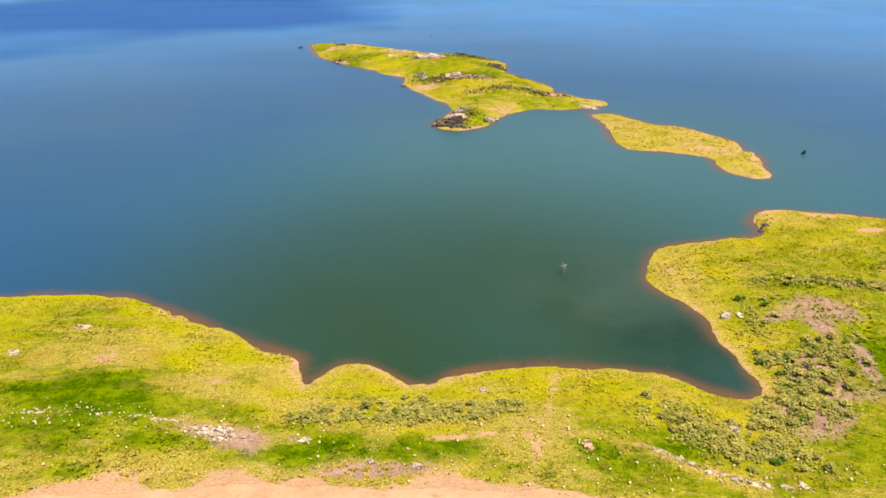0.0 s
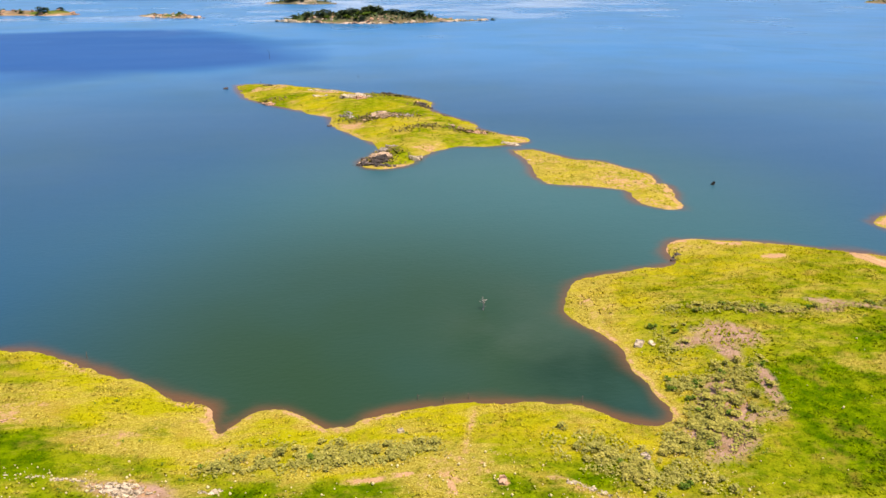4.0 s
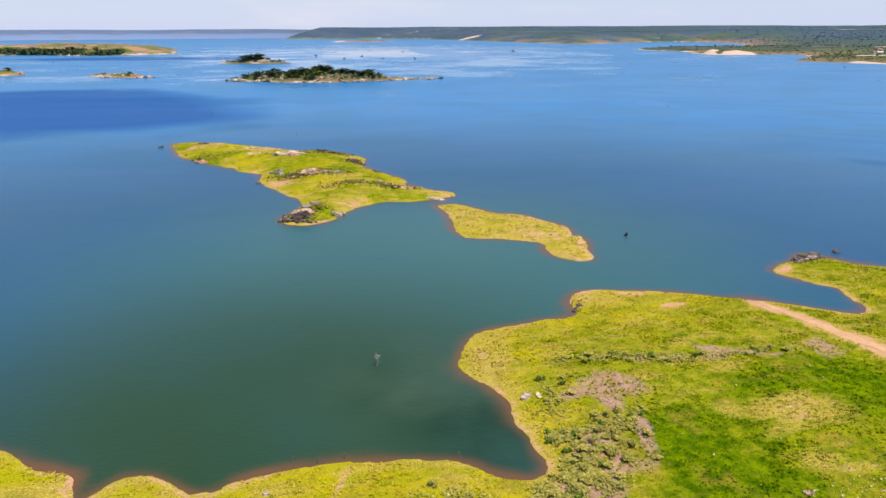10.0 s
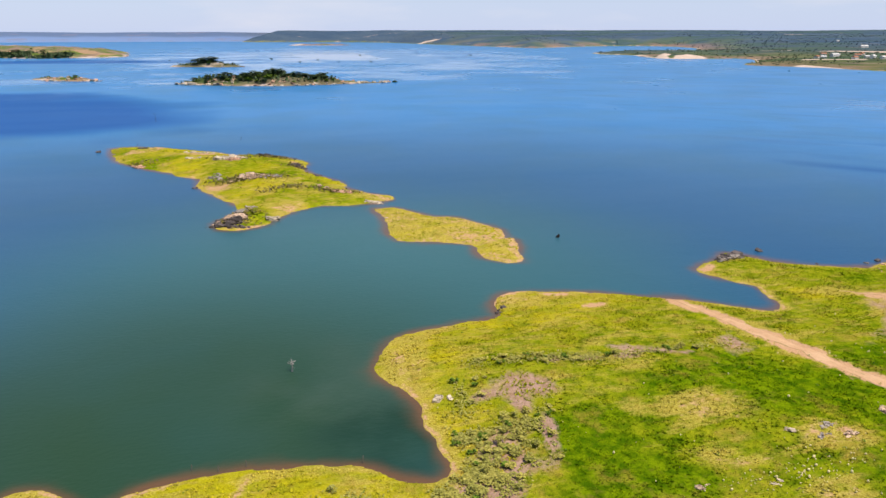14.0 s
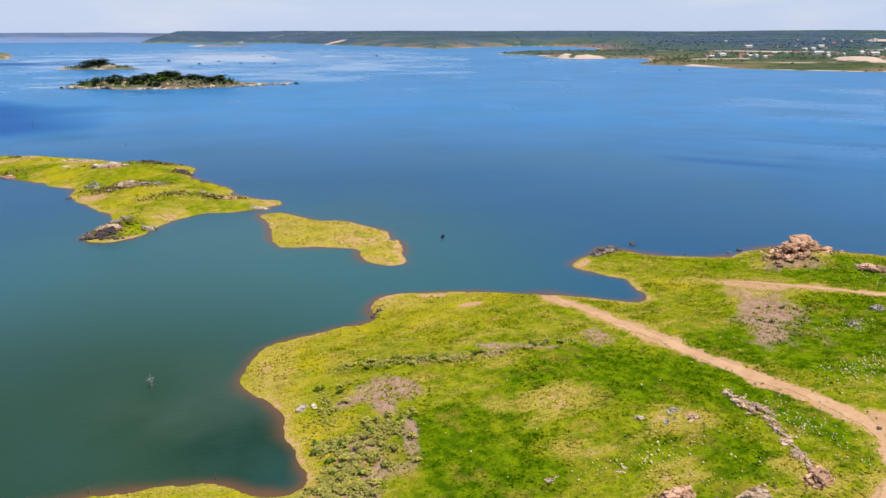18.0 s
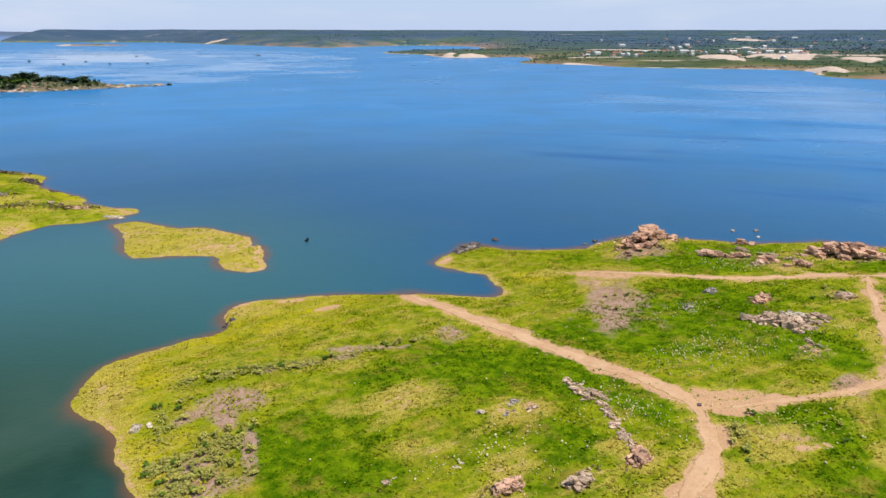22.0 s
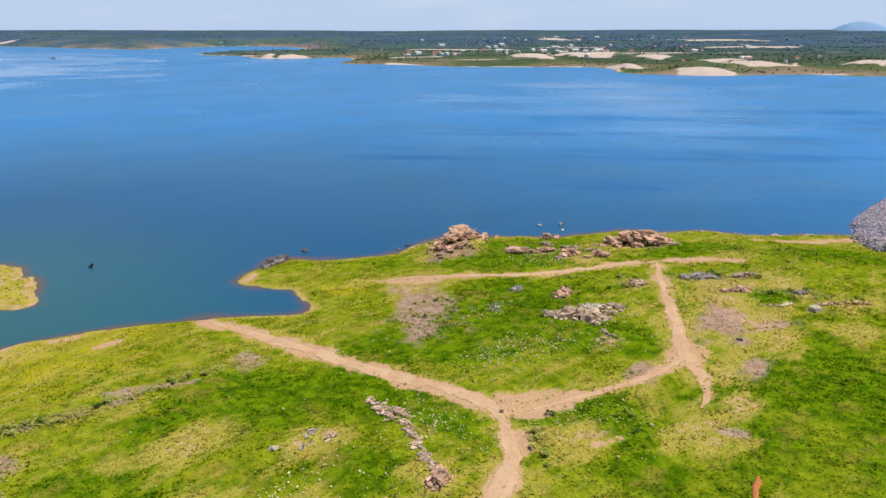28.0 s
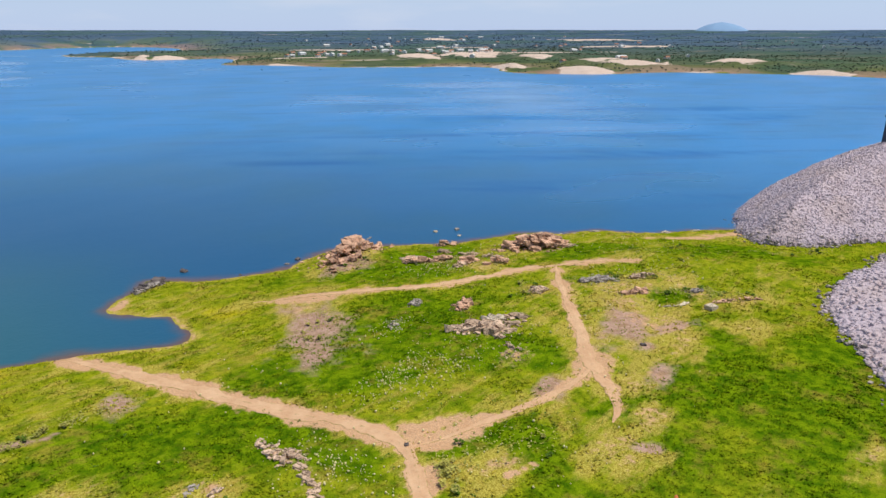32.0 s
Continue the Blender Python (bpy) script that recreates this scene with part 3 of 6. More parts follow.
def cover_at(x, y, d):
    """Shares of bare soil, yellow grass, lush grass and dry litter at places d metres inland."""
    road = np.zeros(np.shape(x))
    for line, half in TRACKS + [(FOOTPATH, 0.35)]:
        near = line_distance(x, y, smooth_line(line, 4)) + (1.5 * fbm(x, y, 4.0, 48, 4) + 0.3 if half > 1 else 0.15 * fbm(x, y, 2, 48, 3))
        road = np.maximum(road, np.clip(1.1 - (near - half) / (1.1 if half > 1 else 0.5), 0, 1) * (0.8 if half > 1 else 0.42))
        if half > 1:      # faded, driven-over grass beside the track
            road = np.maximum(road, 0.40 * np.clip(1 - (near - half - 0.6) / 2.6, 0, 1))
    for ex, ey, reach in ((130.7, 32.6, 16), (135.5, 113.5, 10)):       # where a track fades out
        road = road * np.clip(np.hypot(x - ex, y - ey) / reach, 0.35, 1)
    wet = np.clip(1.0 - np.abs(d - 0.4) / 1.7, 0, 1) * 0.52 * np.clip(0.5 + 1.4 * fbm(x, y, 15, 49, 4), 0, 1)
    bare = np.maximum(np.maximum(np.maximum(road, wet), patches(x, y, BARE, 0.8)), np.maximum(0.44 * patches(x, y, WORN, 0.9), 0.42 * patches(x, y, STONY, 0.5)))
    bare = np.maximum(bare, 0.5 * patches(x, y, FADED, 0.95))
    yellow = np.clip(1.2 - d / 21 + 0.5 * fbm(x, y, 16, 42, 5), 0.08, 1)
    lush = np.clip(0.42 * patches(x, y, FRESH, 0.6) + 0.62 * patches(x, y, LUSH, 0.5) + 0.45 * fbm(x, y, 11, 43, 5) + 0.18 * np.clip((x - 60) / 50, 0, 1) * np.clip(d / 15, 0, 1), 0, 1)
    lush = lush * (1 - 0.75 * patches(x, y, WORN, 0.7))
    yellow = yellow * (1 - 0.6 * np.clip((x - 60) / 60, 0, 1))
    gold = patches(x, y, GOLDEN, 0.8)
    lush, yellow = lush * (1 - 0.8 * gold), np.maximum(yellow, 0.95 * gold)
    yellow = yellow * (1 - 0.8 * np.maximum(patches(x, y, LUSH, 0.55), patches(x, y, FRESH, 0.5)))
    return bare, yellow, lush, np.clip(1.2 * patches(x, y, DRY, 0.7), 0, 1)


# the far side of the lake
FAR_SHORE = [(1060, -250), (1075, -80), (1083, 60), (1124, 182), (1101, 318), (1056, 398), (966, 441), (930, 508), (928, 581), (1021, 687), (990, 757),
             (905, 840), (870, 960), (838, 1035), (825, 1120), (930, 1240), (1000, 1390), (908, 1397), (832, 1440), (872, 1612), (844, 1772), (907, 1899),
             (1152, 1849), (1400, 2200), (1563, 2576), (1498, 2836), (1261, 2789), (992, 2571), (925, 2530), (815, 3194), (720, 3620), (600, 4250),
             (150, 4480), (-180, 4640), (-260, 4990), (-1600, 5400), (-3000, 5600)]
FAR_LINE = np.vstack([smooth_line(FAR_SHORE, 4), [(-6000, 5800), (-6000, 9000), (9000, 9000), (9000, -250)]])
SANDS_FIRST = [(955, 480, 42, 62, -51), (1231, 721, 32, 60, -51), (1139, 488, 45, 62, -51), (1266, 877, 58, 55, -51), (1290, 369, 46, 50, -51), (1114, 914, 32, 55, -51), (864, 1376, 37, 70, -51),
                (846, 1455, 18, 60, -51), (1040, 385, 50, 15, -40), (1010, 640, 40, 20, 60), (1180, 560, 50, 18, -30)]
SANDS_REST = [(1120, 210, 24, 40, 0), (880, 1600, 30, 12, 90), (2370, 1890, 58, 160, -51), (1500, 900, 140, 26, -40), (860, 1000, 18, 40, 10), (1010, 1120, 60, 18, -60), (1700, 1300, 160, 30, -45),
                (640, 3610, 200, 40, 0), (1350, 1400, 120, 40, -51), (2000, 900, 120, 60, -55), (2600, 1300, 140, 90, -58)]
SANDS = SANDS_FIRST + SANDS_REST


def far_height(x, y, d):
    r = np.hypot(x - 40, y)
    rise = np.clip((r - 900) / 3900, 0, 1.1)
    z = slope_up(d, 5.0, 60)
    return np.where(d > 0, z + 7 * patches(x, y, SANDS[:12], 0.6) * np.clip(d / 20, 0, 1) + np.clip(d / 200, 0, 1) * (62 * rise ** 1.5 * np.clip(0.72 + 0.30 * (x - y * 0.2) / 2500, 1.0, 1.05)
                                                         + 3.0 * fbm(x, y, 420, 21, 4)), z)


# ---- ground and water ----


def build_ground():
    """One sheet from the near meadow over the lake's bed to the horizon, drawn in rings that widen outwards."""
    cx, cy = 27.0, -5.0
    bearings = np.concatenate([np.arange(-54, 116, 0.17), np.arange(116, 306, 2.0)])     # clockwise from +y
    radii = np.concatenate([np.linspace(0.5, 30, 14), 32 * np.exp(np.arange(0, math.log(4920 / 32), 0.0098))])
    a, r = np.meshgrid(np.radians(bearings), radii)
    x, y = cx + r * np.sin(a), cy + r * np.cos(a)
    flat_x, flat_y = x.ravel(), y.ravel()
    d_main = ragged(flat_x, flat_y, signed(flat_x, flat_y, MAINLAND))
    d_far = signed(flat_x, flat_y, FAR_LINE)
    d_far = d_far + 14 * fbm(flat_x, flat_y, 110, 31, 4) * np.exp(-(d_far / 90) ** 2)
    z = np.maximum(np.where(d_main > -60, mainland_height(flat_x, flat_y, d_main), -5), far_height(flat_x, flat_y, d_far))
    rows, cols = x.shape
    faces = grid_faces(rows, cols)
    seam = np.arange(rows - 1)[:, None] * cols + np.array([[cols - 1, 0]])
    seam = np.stack([seam[:, 0], seam[:, 1], seam[:, 1] + cols, seam[:, 0] + cols], -1)
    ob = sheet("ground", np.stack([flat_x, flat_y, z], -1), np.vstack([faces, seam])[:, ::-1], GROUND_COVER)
    bare, yellow, lush, dry = cover_at(flat_x, flat_y, d_main)
    far = np.clip(d_far / 30 + 0.5, 0, 1)
    sand = np.maximum(patches(flat_x, flat_y, SANDS, 0.35), np.clip(1 - np.abs(d_far - 6) / 10, 0, 1) * 0.75 * (fbm(flat_x, flat_y, 160, 33, 3) > 0.05))
    survey(ob, "cover", (bare, yellow, lush))
    strip = np.clip((flat_x - 700) / 200, 0, 1) * np.where(d_far > 0, np.exp(-np.maximum(d_far, 0) / 80) * np.clip(0.55 + 1.5 * fbm(flat_x, flat_y, 120, 34, 4), 0, 1), 0)
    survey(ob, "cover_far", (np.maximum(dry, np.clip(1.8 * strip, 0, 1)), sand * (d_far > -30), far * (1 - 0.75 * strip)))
    return tagged(ob, "grassy lake shore with bare earth tracks, rising to far scrubland", "ground", kind="structure")


# still water, then gusts rougher and painted darker: x, y, half length, half width, turn
CALM = [(150, 1750, 330, 520, 0), (-75, 1440, 60, 90, 0), (-250, 900, 60, 40, 0), (-100, 835, 18, 8, 0), (-480, 900, 120, 30, 0)]
GUST = [(-190, 520, 170, 125, -5), (-110, 470, 90, 60, 10), (-260, 660, 120, 60, 0), (-380, 1500, 200, 110, -10)]
PUFF = [(255.3, 230, 22, 3, -50), (429, 154, 60, 5, -52), (300, 108, 50, 3.5, -52), (275, 125, 30, 2.5, -49), (379, 124, 42, 4, -51), (297, 77, 18, 3, -53), (362, 242, 60, 6, -40), (341, 149, 52, 5, -44), (520, 175, 90, 9, -50), (330, 190, 40, 3, -46), (610, 160, 110, 12, -47)]


def build_water():
    bearings = np.concatenate([np.arange(-54, 116, 0.5), np.arange(116, 306, 3.0)])
    radii = np.concatenate([[0.5, 15, 30], 34 * np.exp(np.arange(0, math.log(4930 / 34), 0.018))])
    a, r = np.meshgrid(np.radians(bearings), radii)
    x, y = (27 + r * np.sin(a)).ravel(), (-5 + r * np.cos(a)).ravel()
    near = np.maximum(np.maximum(signed(x, y, MAINLAND), signed(x, y, ISLAND_LINE)), signed(x, y, ISLET_LINE))
    rows, cols = a.shape
    seam = np.arange(rows - 1)[:, None] * cols + np.array([[cols - 1, 0]])
    seam = np.stack([seam[:, 0], seam[:, 1], seam[:, 1] + cols, seam[:, 0] + cols], -1)
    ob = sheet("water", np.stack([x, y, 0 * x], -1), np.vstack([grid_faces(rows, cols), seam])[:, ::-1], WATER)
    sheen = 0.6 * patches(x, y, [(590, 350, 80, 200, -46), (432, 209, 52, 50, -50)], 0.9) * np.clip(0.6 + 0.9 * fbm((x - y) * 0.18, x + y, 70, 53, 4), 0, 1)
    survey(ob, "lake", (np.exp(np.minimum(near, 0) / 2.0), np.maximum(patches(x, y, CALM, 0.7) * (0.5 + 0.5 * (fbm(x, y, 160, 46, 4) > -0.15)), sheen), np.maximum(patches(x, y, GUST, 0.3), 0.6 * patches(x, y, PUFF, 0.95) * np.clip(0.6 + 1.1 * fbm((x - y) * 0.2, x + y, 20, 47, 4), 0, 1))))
    return tagged(ob, "calm lake, green in the coves and blue farther out", "water", kind="structure")


ground = build_ground()
water = build_water()


def main_z(x, y):
    """Height of the near ground at one place."""
    return float(mainland_height(np.array([float(x)]), np.array([float(y)]))[0])


def build_island(name, line, top, reach, step, label, seed):
    lo, hi = line.min(0) - 8, line.max(0) + 8
    xs, ys = np.arange(lo[0], hi[0], step), np.arange(lo[1], hi[1], step)
    x, y = (v.ravel() for v in np.meshgrid(xs, ys))
    d = signed(x, y, line)
    d = ragged(x, y, d) + (1.8 if top > 2 else 0.9) * fbm(x, y, 10, seed + 9, 4) * np.exp(-(d / 9) ** 2)
    z = slope_up(d, top, reach) + np.clip(d / 6, 0, 1) * (0.25 * top * fbm(x, y, 14, seed, 3) + 0.08 * fbm(x, y, 2.5, seed + 1, 3))
    ob = sheet(name, np.stack([x, y, np.maximum(z, -1.2)], -1), grid_faces(len(ys), len(xs)), GROUND_COVER)
    wet = np.clip(1.0 - np.abs(d - 0.5) / 1.6, 0, 1) * 0.55 * np.clip(0.25 + 1.6 * fbm(x, y, 16, seed + 6, 4), 0, 1)
    if name == "islet":      # the sandy eastern rim
        wet = np.maximum(wet, np.clip(1.0 - d / 4.0, 0, 0.5) * np.clip((x - 66) / 8, 0, 1) + 0.0)
    pale = np.clip(0.25 + fbm(x, y, 12, seed + 3, 4), 0, 1) * (0.42 if name == "islet" else 0.6)
    if name == "islet":      # sun-dried tan grass over most of it
        pale = np.maximum(pale, 0.40 + 0.12 * fbm(x, y, 9, seed + 8, 3))
    survey(ob, "cover", (np.maximum(wet, np.minimum(pale, 0.7)), np.clip((0.95 if name == "islet" else 0.62) + 0.5 * fbm(x, y, 15, seed + 4, 4), 0, 1), np.clip((0.0 if name == "islet" else 0.14) + 0.7 * fbm(x, y, 11, seed + 5, 4), 0, 1)))
    survey(ob, "cover_far", (0 * d, 0 * d, 0 * d))
    return tagged(ob, label, "island", kind="structure")


island = build_island("island", ISLAND_LINE, 3.2, 14, 1.0, "long low grassy island with rock outcrops in the lake", 51)
islet = build_island("islet", ISLET_LINE, 1.1, 8, 0.7, "low sandy islet covered in yellow grass", 57)

# ---- grass, stones and shrubs of the shore ----
rng = np.random.default_rng(7)


def scatter(count, box, keep):
    """Random places in a box of the plan, kept by the share that keep() gives them."""
    x, y = rng.uniform(box[0], box[2], count), rng.uniform(box[1], box[3], count)
    ok = rng.random(count) < keep(x, y)
    return x[ok], y[ok]


def blades(name, x, y, z, tall, wide, material, label, per=4):
    """Tufts of grass, each a few bent blades that fan out from its root."""
    n = len(x)
    turn = rng.uniform(0, 2 * math.pi, (n, per)) + np.arange(per) * (2 * math.pi / per)
    lean = rng.uniform(0.35, 1.0, (n, per)) * wide[:, None]
    up = rng.uniform(0.55, 1.0, (n, per)) * tall[:, None]
    c, s = np.cos(turn), np.sin(turn)
    half = 0.32 * wide[:, None]
    root = np.stack([x, y, z - 0.03], -1)[:, None, :]
    one = root + np.stack([-s * half, c * half, 0 * c], -1)
    two = root + np.stack([s * half, -c * half, 0 * c], -1)
    tip = root + np.stack([c * lean, s * lean, up], -1)
    verts = np.stack([one, two, tip], 2).reshape(-1, 3)
    ob = sheet(name, verts, np.arange(len(verts)).reshape(-1, 3), material, False)
    return tagged(ob, label, "grass", kind="stuff"), 3 * per


def meadow():
    def keep(x, y):
        d = signed(x, y, MAINLAND)
        near = np.clip(1.25 - np.hypot(x - 40, y) / 260, 0.25, 1)
        bare, yellow, lush, dry = cover_at(x, y, d)
        return np.where(d > 0.5, (1 - np.clip(bare * 1.6 - 0.2, 0, 1)) * (1 - 0.55 * dry) * near * (0.45 + 0.55 * (fbm(x, y, 2.5, 81, 2) > -0.1)), 0)
    x, y = scatter(380000, (-75, 4, 285, 147), keep)
    d = signed(x, y, MAINLAND)
    size = rng.uniform(0.5, 1.25, len(x)) * np.clip(0.75 + 0.35 * fbm(x, y, 5, 82, 3), 0.4, 1.3)
    ob, k = blades("meadow_grass", x, y, mainland_height(x, y), 0.30 * size, 0.46 * size, GRASS_COVER, "dense rough grass, yellow by the water and green inland")
    bare, yellow, lush, dry = (np.repeat(v, k) for v in cover_at(x, y, d))
    survey(ob, "cover", (bare, yellow, lush))
    survey(ob, "cover_far", (dry, 0 * dry, 0 * dry))


meadow()


def island_grass(line, count, box, ground_ob, label, tone):
    x, y = scatter(count, box, lambda x, y: (signed(x, y, line) > 0.6) * (0.35 + 0.65 * (fbm(x, y, 4, 84, 2) > -0.1)))
    z = surface_z(ground_ob, x, y)
    size = rng.uniform(0.6, 1.4, len(x))
    ob, k = blades("island_grass", x, y, z, 0.22 * size, 0.6 * size, GRASS_COVER, label, 3)
    one = np.ones(len(x) * k)
    survey(ob, "cover", (0 * one, np.repeat(np.clip(tone + 0.6 * fbm(x, y, 12, 85, 4), 0, 1), k), np.repeat(np.clip(0.15 + 0.6 * fbm(x, y, 9, 86, 4), 0, 1), k)))
    survey(ob, "cover_far", (0 * one, 0 * one, 0 * one))


def surface_z(ob, x, y):
    """Heights of a gridded sheet at the nearest of its corners."""
    co = np.empty(len(ob.data.vertices) * 3, np.float32)
    ob.data.vertices.foreach_get("co", co)
    co = co.reshape(-1, 3)
    cols = int(np.argmax(np.diff(co[:, 0]) < 0)) + 1
    step = co[1, 0] - co[0, 0]
    i = np.clip(np.rint((np.asarray(x) - co[0, 0]) / step).astype(int), 0, cols - 1)
    j = np.clip(np.rint((np.asarray(y) - co[0, 1]) / step).astype(int), 0, len(co) // cols - 1)
    return co[j * cols + i, 2]


island_grass(ISLAND_LINE, 16000, (-58, 194, 60, 362), island, "yellow-green grass tufts on the long island", 0.6)
island_grass(ISLET_LINE, 2600, (48, 149, 84, 213), islet, "yellow grass tufts on the sandy islet", 0.9)


def boulder_mesh(seed, material, facets=16, flat=0.7):
    """An angular weathered block: the hull of jittered box corners and a few knobs between them."""
    r = np.random.default_rng(seed)
    bm = bmesh.new()
    for i in range(8):
        corner = np.array((i & 1, i >> 1 & 1, i >> 2), float) - 0.5
        corner[:2] *= r.uniform(0.62, 1.0, 2)
        bm.verts.new((corner[0] + r.normal(0, 0.05), corner[1] + r.normal(0, 0.05), corner[2] * flat * r.uniform(0.65, 1.0)))
    for _ in range(facets - 8):
        v = r.normal(size=3)
        v *= r.uniform(0.86, 1.02) / np.abs(v ** 6).sum() ** (1 / 6)
        bm.verts.new((v[0] * 0.5, v[1] * 0.5, v[2] * 0.5 * flat))
    hull = bmesh.ops.convex_hull(bm, input=bm.verts)
    spare = [e for e in set(hull["geom_interior"] + hull["geom_unused"]) if isinstance(e, bmesh.types.BMVert)]
    bmesh.ops.delete(bm, geom=spare, context="VERTS")
    bmesh.ops.recalc_face_normals(bm, faces=bm.faces)
    me = bpy.data.meshes.new("boulder")
    bm.to_mesh(me)
    bm.free()
    me.materials.append(material)
    return me


BLOCKS = {m.name: [boulder_mesh(100 + 10 * k + i, m, 10 + (i % 4), 0.46 + 0.08 * (i % 5)) for i in range(8)]
          for k, m in enumerate((GRANITE, RED_GRANITE, GREY_STONE, PALE_STONE, DARK_STONE))}


def height_near(x, y):
    d_i, d_s = (float(signed(np.array([x]), np.array([y]), line)[0]) for line in (ISLAND_LINE, ISLET_LINE))
    if d_i > -6:
        return max(float(surface_z(island, [x], [y])[0]), -0.3)
    if d_s > -6:
        return max(float(surface_z(islet, [x], [y])[0]), -0.3)
    return max(main_z(x, y), -0.3)


OUTCROPS = []


def outcrop(x, y, a, b, turn, count, small, large, material, label, hump=0.0, name="rock_outcrop", group=""):
    """A heap of blocks on an oval of the plan, largest in its middle."""
    base = height_near(x, y)
    thing = new(name)
    thing.location = (x, y, base)
    tagged(thing, label, "rocks", group)
    c, s = math.cos(radians(turn)), math.sin(radians(turn))
    OUTCROPS.append((x, y, a, b, c, s, hump))
    knots = [(math.sqrt(rng.random()) * 0.85, rng.uniform(0, 2 * math.pi)) for _ in range(3 + count // 9)]
    for i in range(int(count * 2.3)):
        q, t = knots[int(rng.integers(len(knots)))]
        loose = 0.34 if hump > 1.5 else 0.2
        u, v = q * math.cos(t) + rng.normal(0, loose), q * math.sin(t) + rng.normal(0, loose * 1.2)
        q = min(math.hypot(u, v), 1.25)
        px, py = a * u * c - b * v * s, a * u * s + b * v * c
        size = 0.82 * (small * 0.6 + (large - small * 0.6) * rng.random() ** 3.2) * (1.2 - 0.5 * q)
        ob = new("boulder", BLOCKS[material.name][int(rng.integers(8))])
        ob.parent = thing
        lift = hump * max(1 - q * q, 0) * rng.random() ** 0.6
        ob.location = (px, py, height_near(x + px, y + py) - base + lift + (0.1 if hump > 1 else -0.04) * size)
        # blocks of one bed share its strike and dip
        strike = radians(turn) + rng.normal(0, 0.35) if rng.random() < 0.7 else rng.uniform(0, 6.28)
        ob.rotation_euler = (rng.normal(0.12, 0.2), rng.normal(0.1, 0.18), strike)
        ob.scale = (size * rng.uniform(1.0, 2.0), size * rng.uniform(0.6, 1.05), size * rng.uniform(0.45, 1.15))
    return thing


def lone_boulder(x, y, size, material, label, z=None):
    ob = new("boulder", BLOCKS[material.name][int(rng.integers(8))])
    ob.location = (x, y, (height_near(x, y) if z is None else z) + 0.15 * size)
    ob.rotation_euler = (rng.normal(0, 0.15), rng.normal(0, 0.15), rng.uniform(0, 6.28))
    ob.scale = (size * 1.25, size * 0.9, size * 0.85)
    return tagged(ob, label, "boulder", group="lone boulders")


def build_rocks():
    out = outcrop
    out(171.5, 121.5, 10.5, 5.5, 15, 150, 0.8, 3.3, RED_GRANITE, "tall heap of reddish granite boulders on the lake shore", 2.8, "boulder_heap")
    out(175, 125, 4.0, 2.2, 15, 14, 0.9, 2.8, PALE_STONE, "pale weathered blocks crowning the reddish heap", 3.0)
    out(178, 124.5, 3.5, 2, 0, 14, 0.5, 1.4, GRANITE, "granite boulders beside the reddish heap", 1.2)
    out(204, 88.5, 8.0, 4.6, -40, 110, 0.8, 3.8, RED_GRANITE, "broad heap of layered granite by the earth track", 3.3, "boulder_heap")
    out(208, 83, 5, 1.6, -45, 22, 0.4, 1.2, GRANITE, "trail of broken granite beside the heap", 0.4)
    for x, y, a, b, n in ((175, 103, 4.4, 1.6, 22), (181, 100.3, 3.4, 1.4, 16), (183, 94.6, 3.4, 2.2, 24), (186.2, 87.8, 3.2, 1.6, 20), (193.5, 109.8, 4.4, 1.2, 16)):
        out(x, y, a, b, -40, n, 0.7, 2.4, RED_GRANITE, "low reddish granite outcrop in green grass", 1.1, group="low outcrops")
    for x, y, a, b, n in ((176.5, 106, 3.2, 1.3, 16), (188.5, 98.4, 3.0, 1.4, 16), (191, 92.5, 2.8, 1.4, 14), (185.8, 104.8, 3.6, 1.2, 16), (179, 95, 2.6, 1.6, 14)):
        out(x, y, a, b, -40, n, 0.5, 1.8, GRANITE, "scattered weathered blocks in green grass near the shore", 0.7, group="low outcrops")
    out(157, 76, 4.2, 1.7, 15, 26, 0.6, 2.1, RED_GRANITE, "reddish granite ledge in green grass", 0.7)
    out(150, 65.2, 7.6, 2.8, -38, 56, 0.8, 3.0, GRANITE, "cluster of pale weathered boulders in green grass", 0.9)
    out(154, 66.4, 3.6, 1.8, -40, 22, 0.7, 2.4, PALE_STONE, "pale flat boulders on the cluster's upper side", 0.7)
    out(147.4, 60.0, 3.4, 1.6, 55, 18, 0.4, 1.1, GRANITE, "broken boulders trailing from the pale cluster", 0.4)
    out(157.5, 64.2, 3.0, 1.6, -20, 18, 0.6, 1.9, GRANITE, "pale boulders at the end of the cluster", 0.5)
    out(218, 97, 5.5, 1.6, -35, 26, 0.5, 1.6, GRANITE, "low granite ledge on the lake shore", 0.5)
    out(186.5, 131, 2.5, 0.8, 20, 10, 0.5, 1.2, GREY_STONE, "grey rocks at the waterline by the heap", 0.2, "shore_rocks")
    out(145.4, 56.4, 3.4, 2.2, 60, 24, 0.35, 1.0, GRANITE, "grey broken boulders beside the pale cluster", 0.4)
    out(142.5, 80.4, 3.4, 1.8, 30, 40, 0.3, 0.8, GREY_STONE, "spread of small grey stones in the grass", 0.1, "stone_spread")
    out(152.4, 84.4, 2.8, 1.4, 20, 40, 0.35, 0.9, GREY_STONE, "pile of blue-grey stones in the grass", 0.3, "stone_spread")
    out(173.1, 68.6, 2.8, 1.8, -35, 24, 0.6, 2.0, GRANITE, "granite outcrop beside the earth track", 0.8)
    out(185.8, 61.6, 5.2, 1.8, -40, 40, 0.6, 2.0, GREY_STONE, "low bank of grey stones in rough grass", 0.7)
    out(193.5, 54.6, 3.4, 1.6, -40, 24, 0.7, 2.2, GRANITE, "granite boulders in rough grass", 0.9)
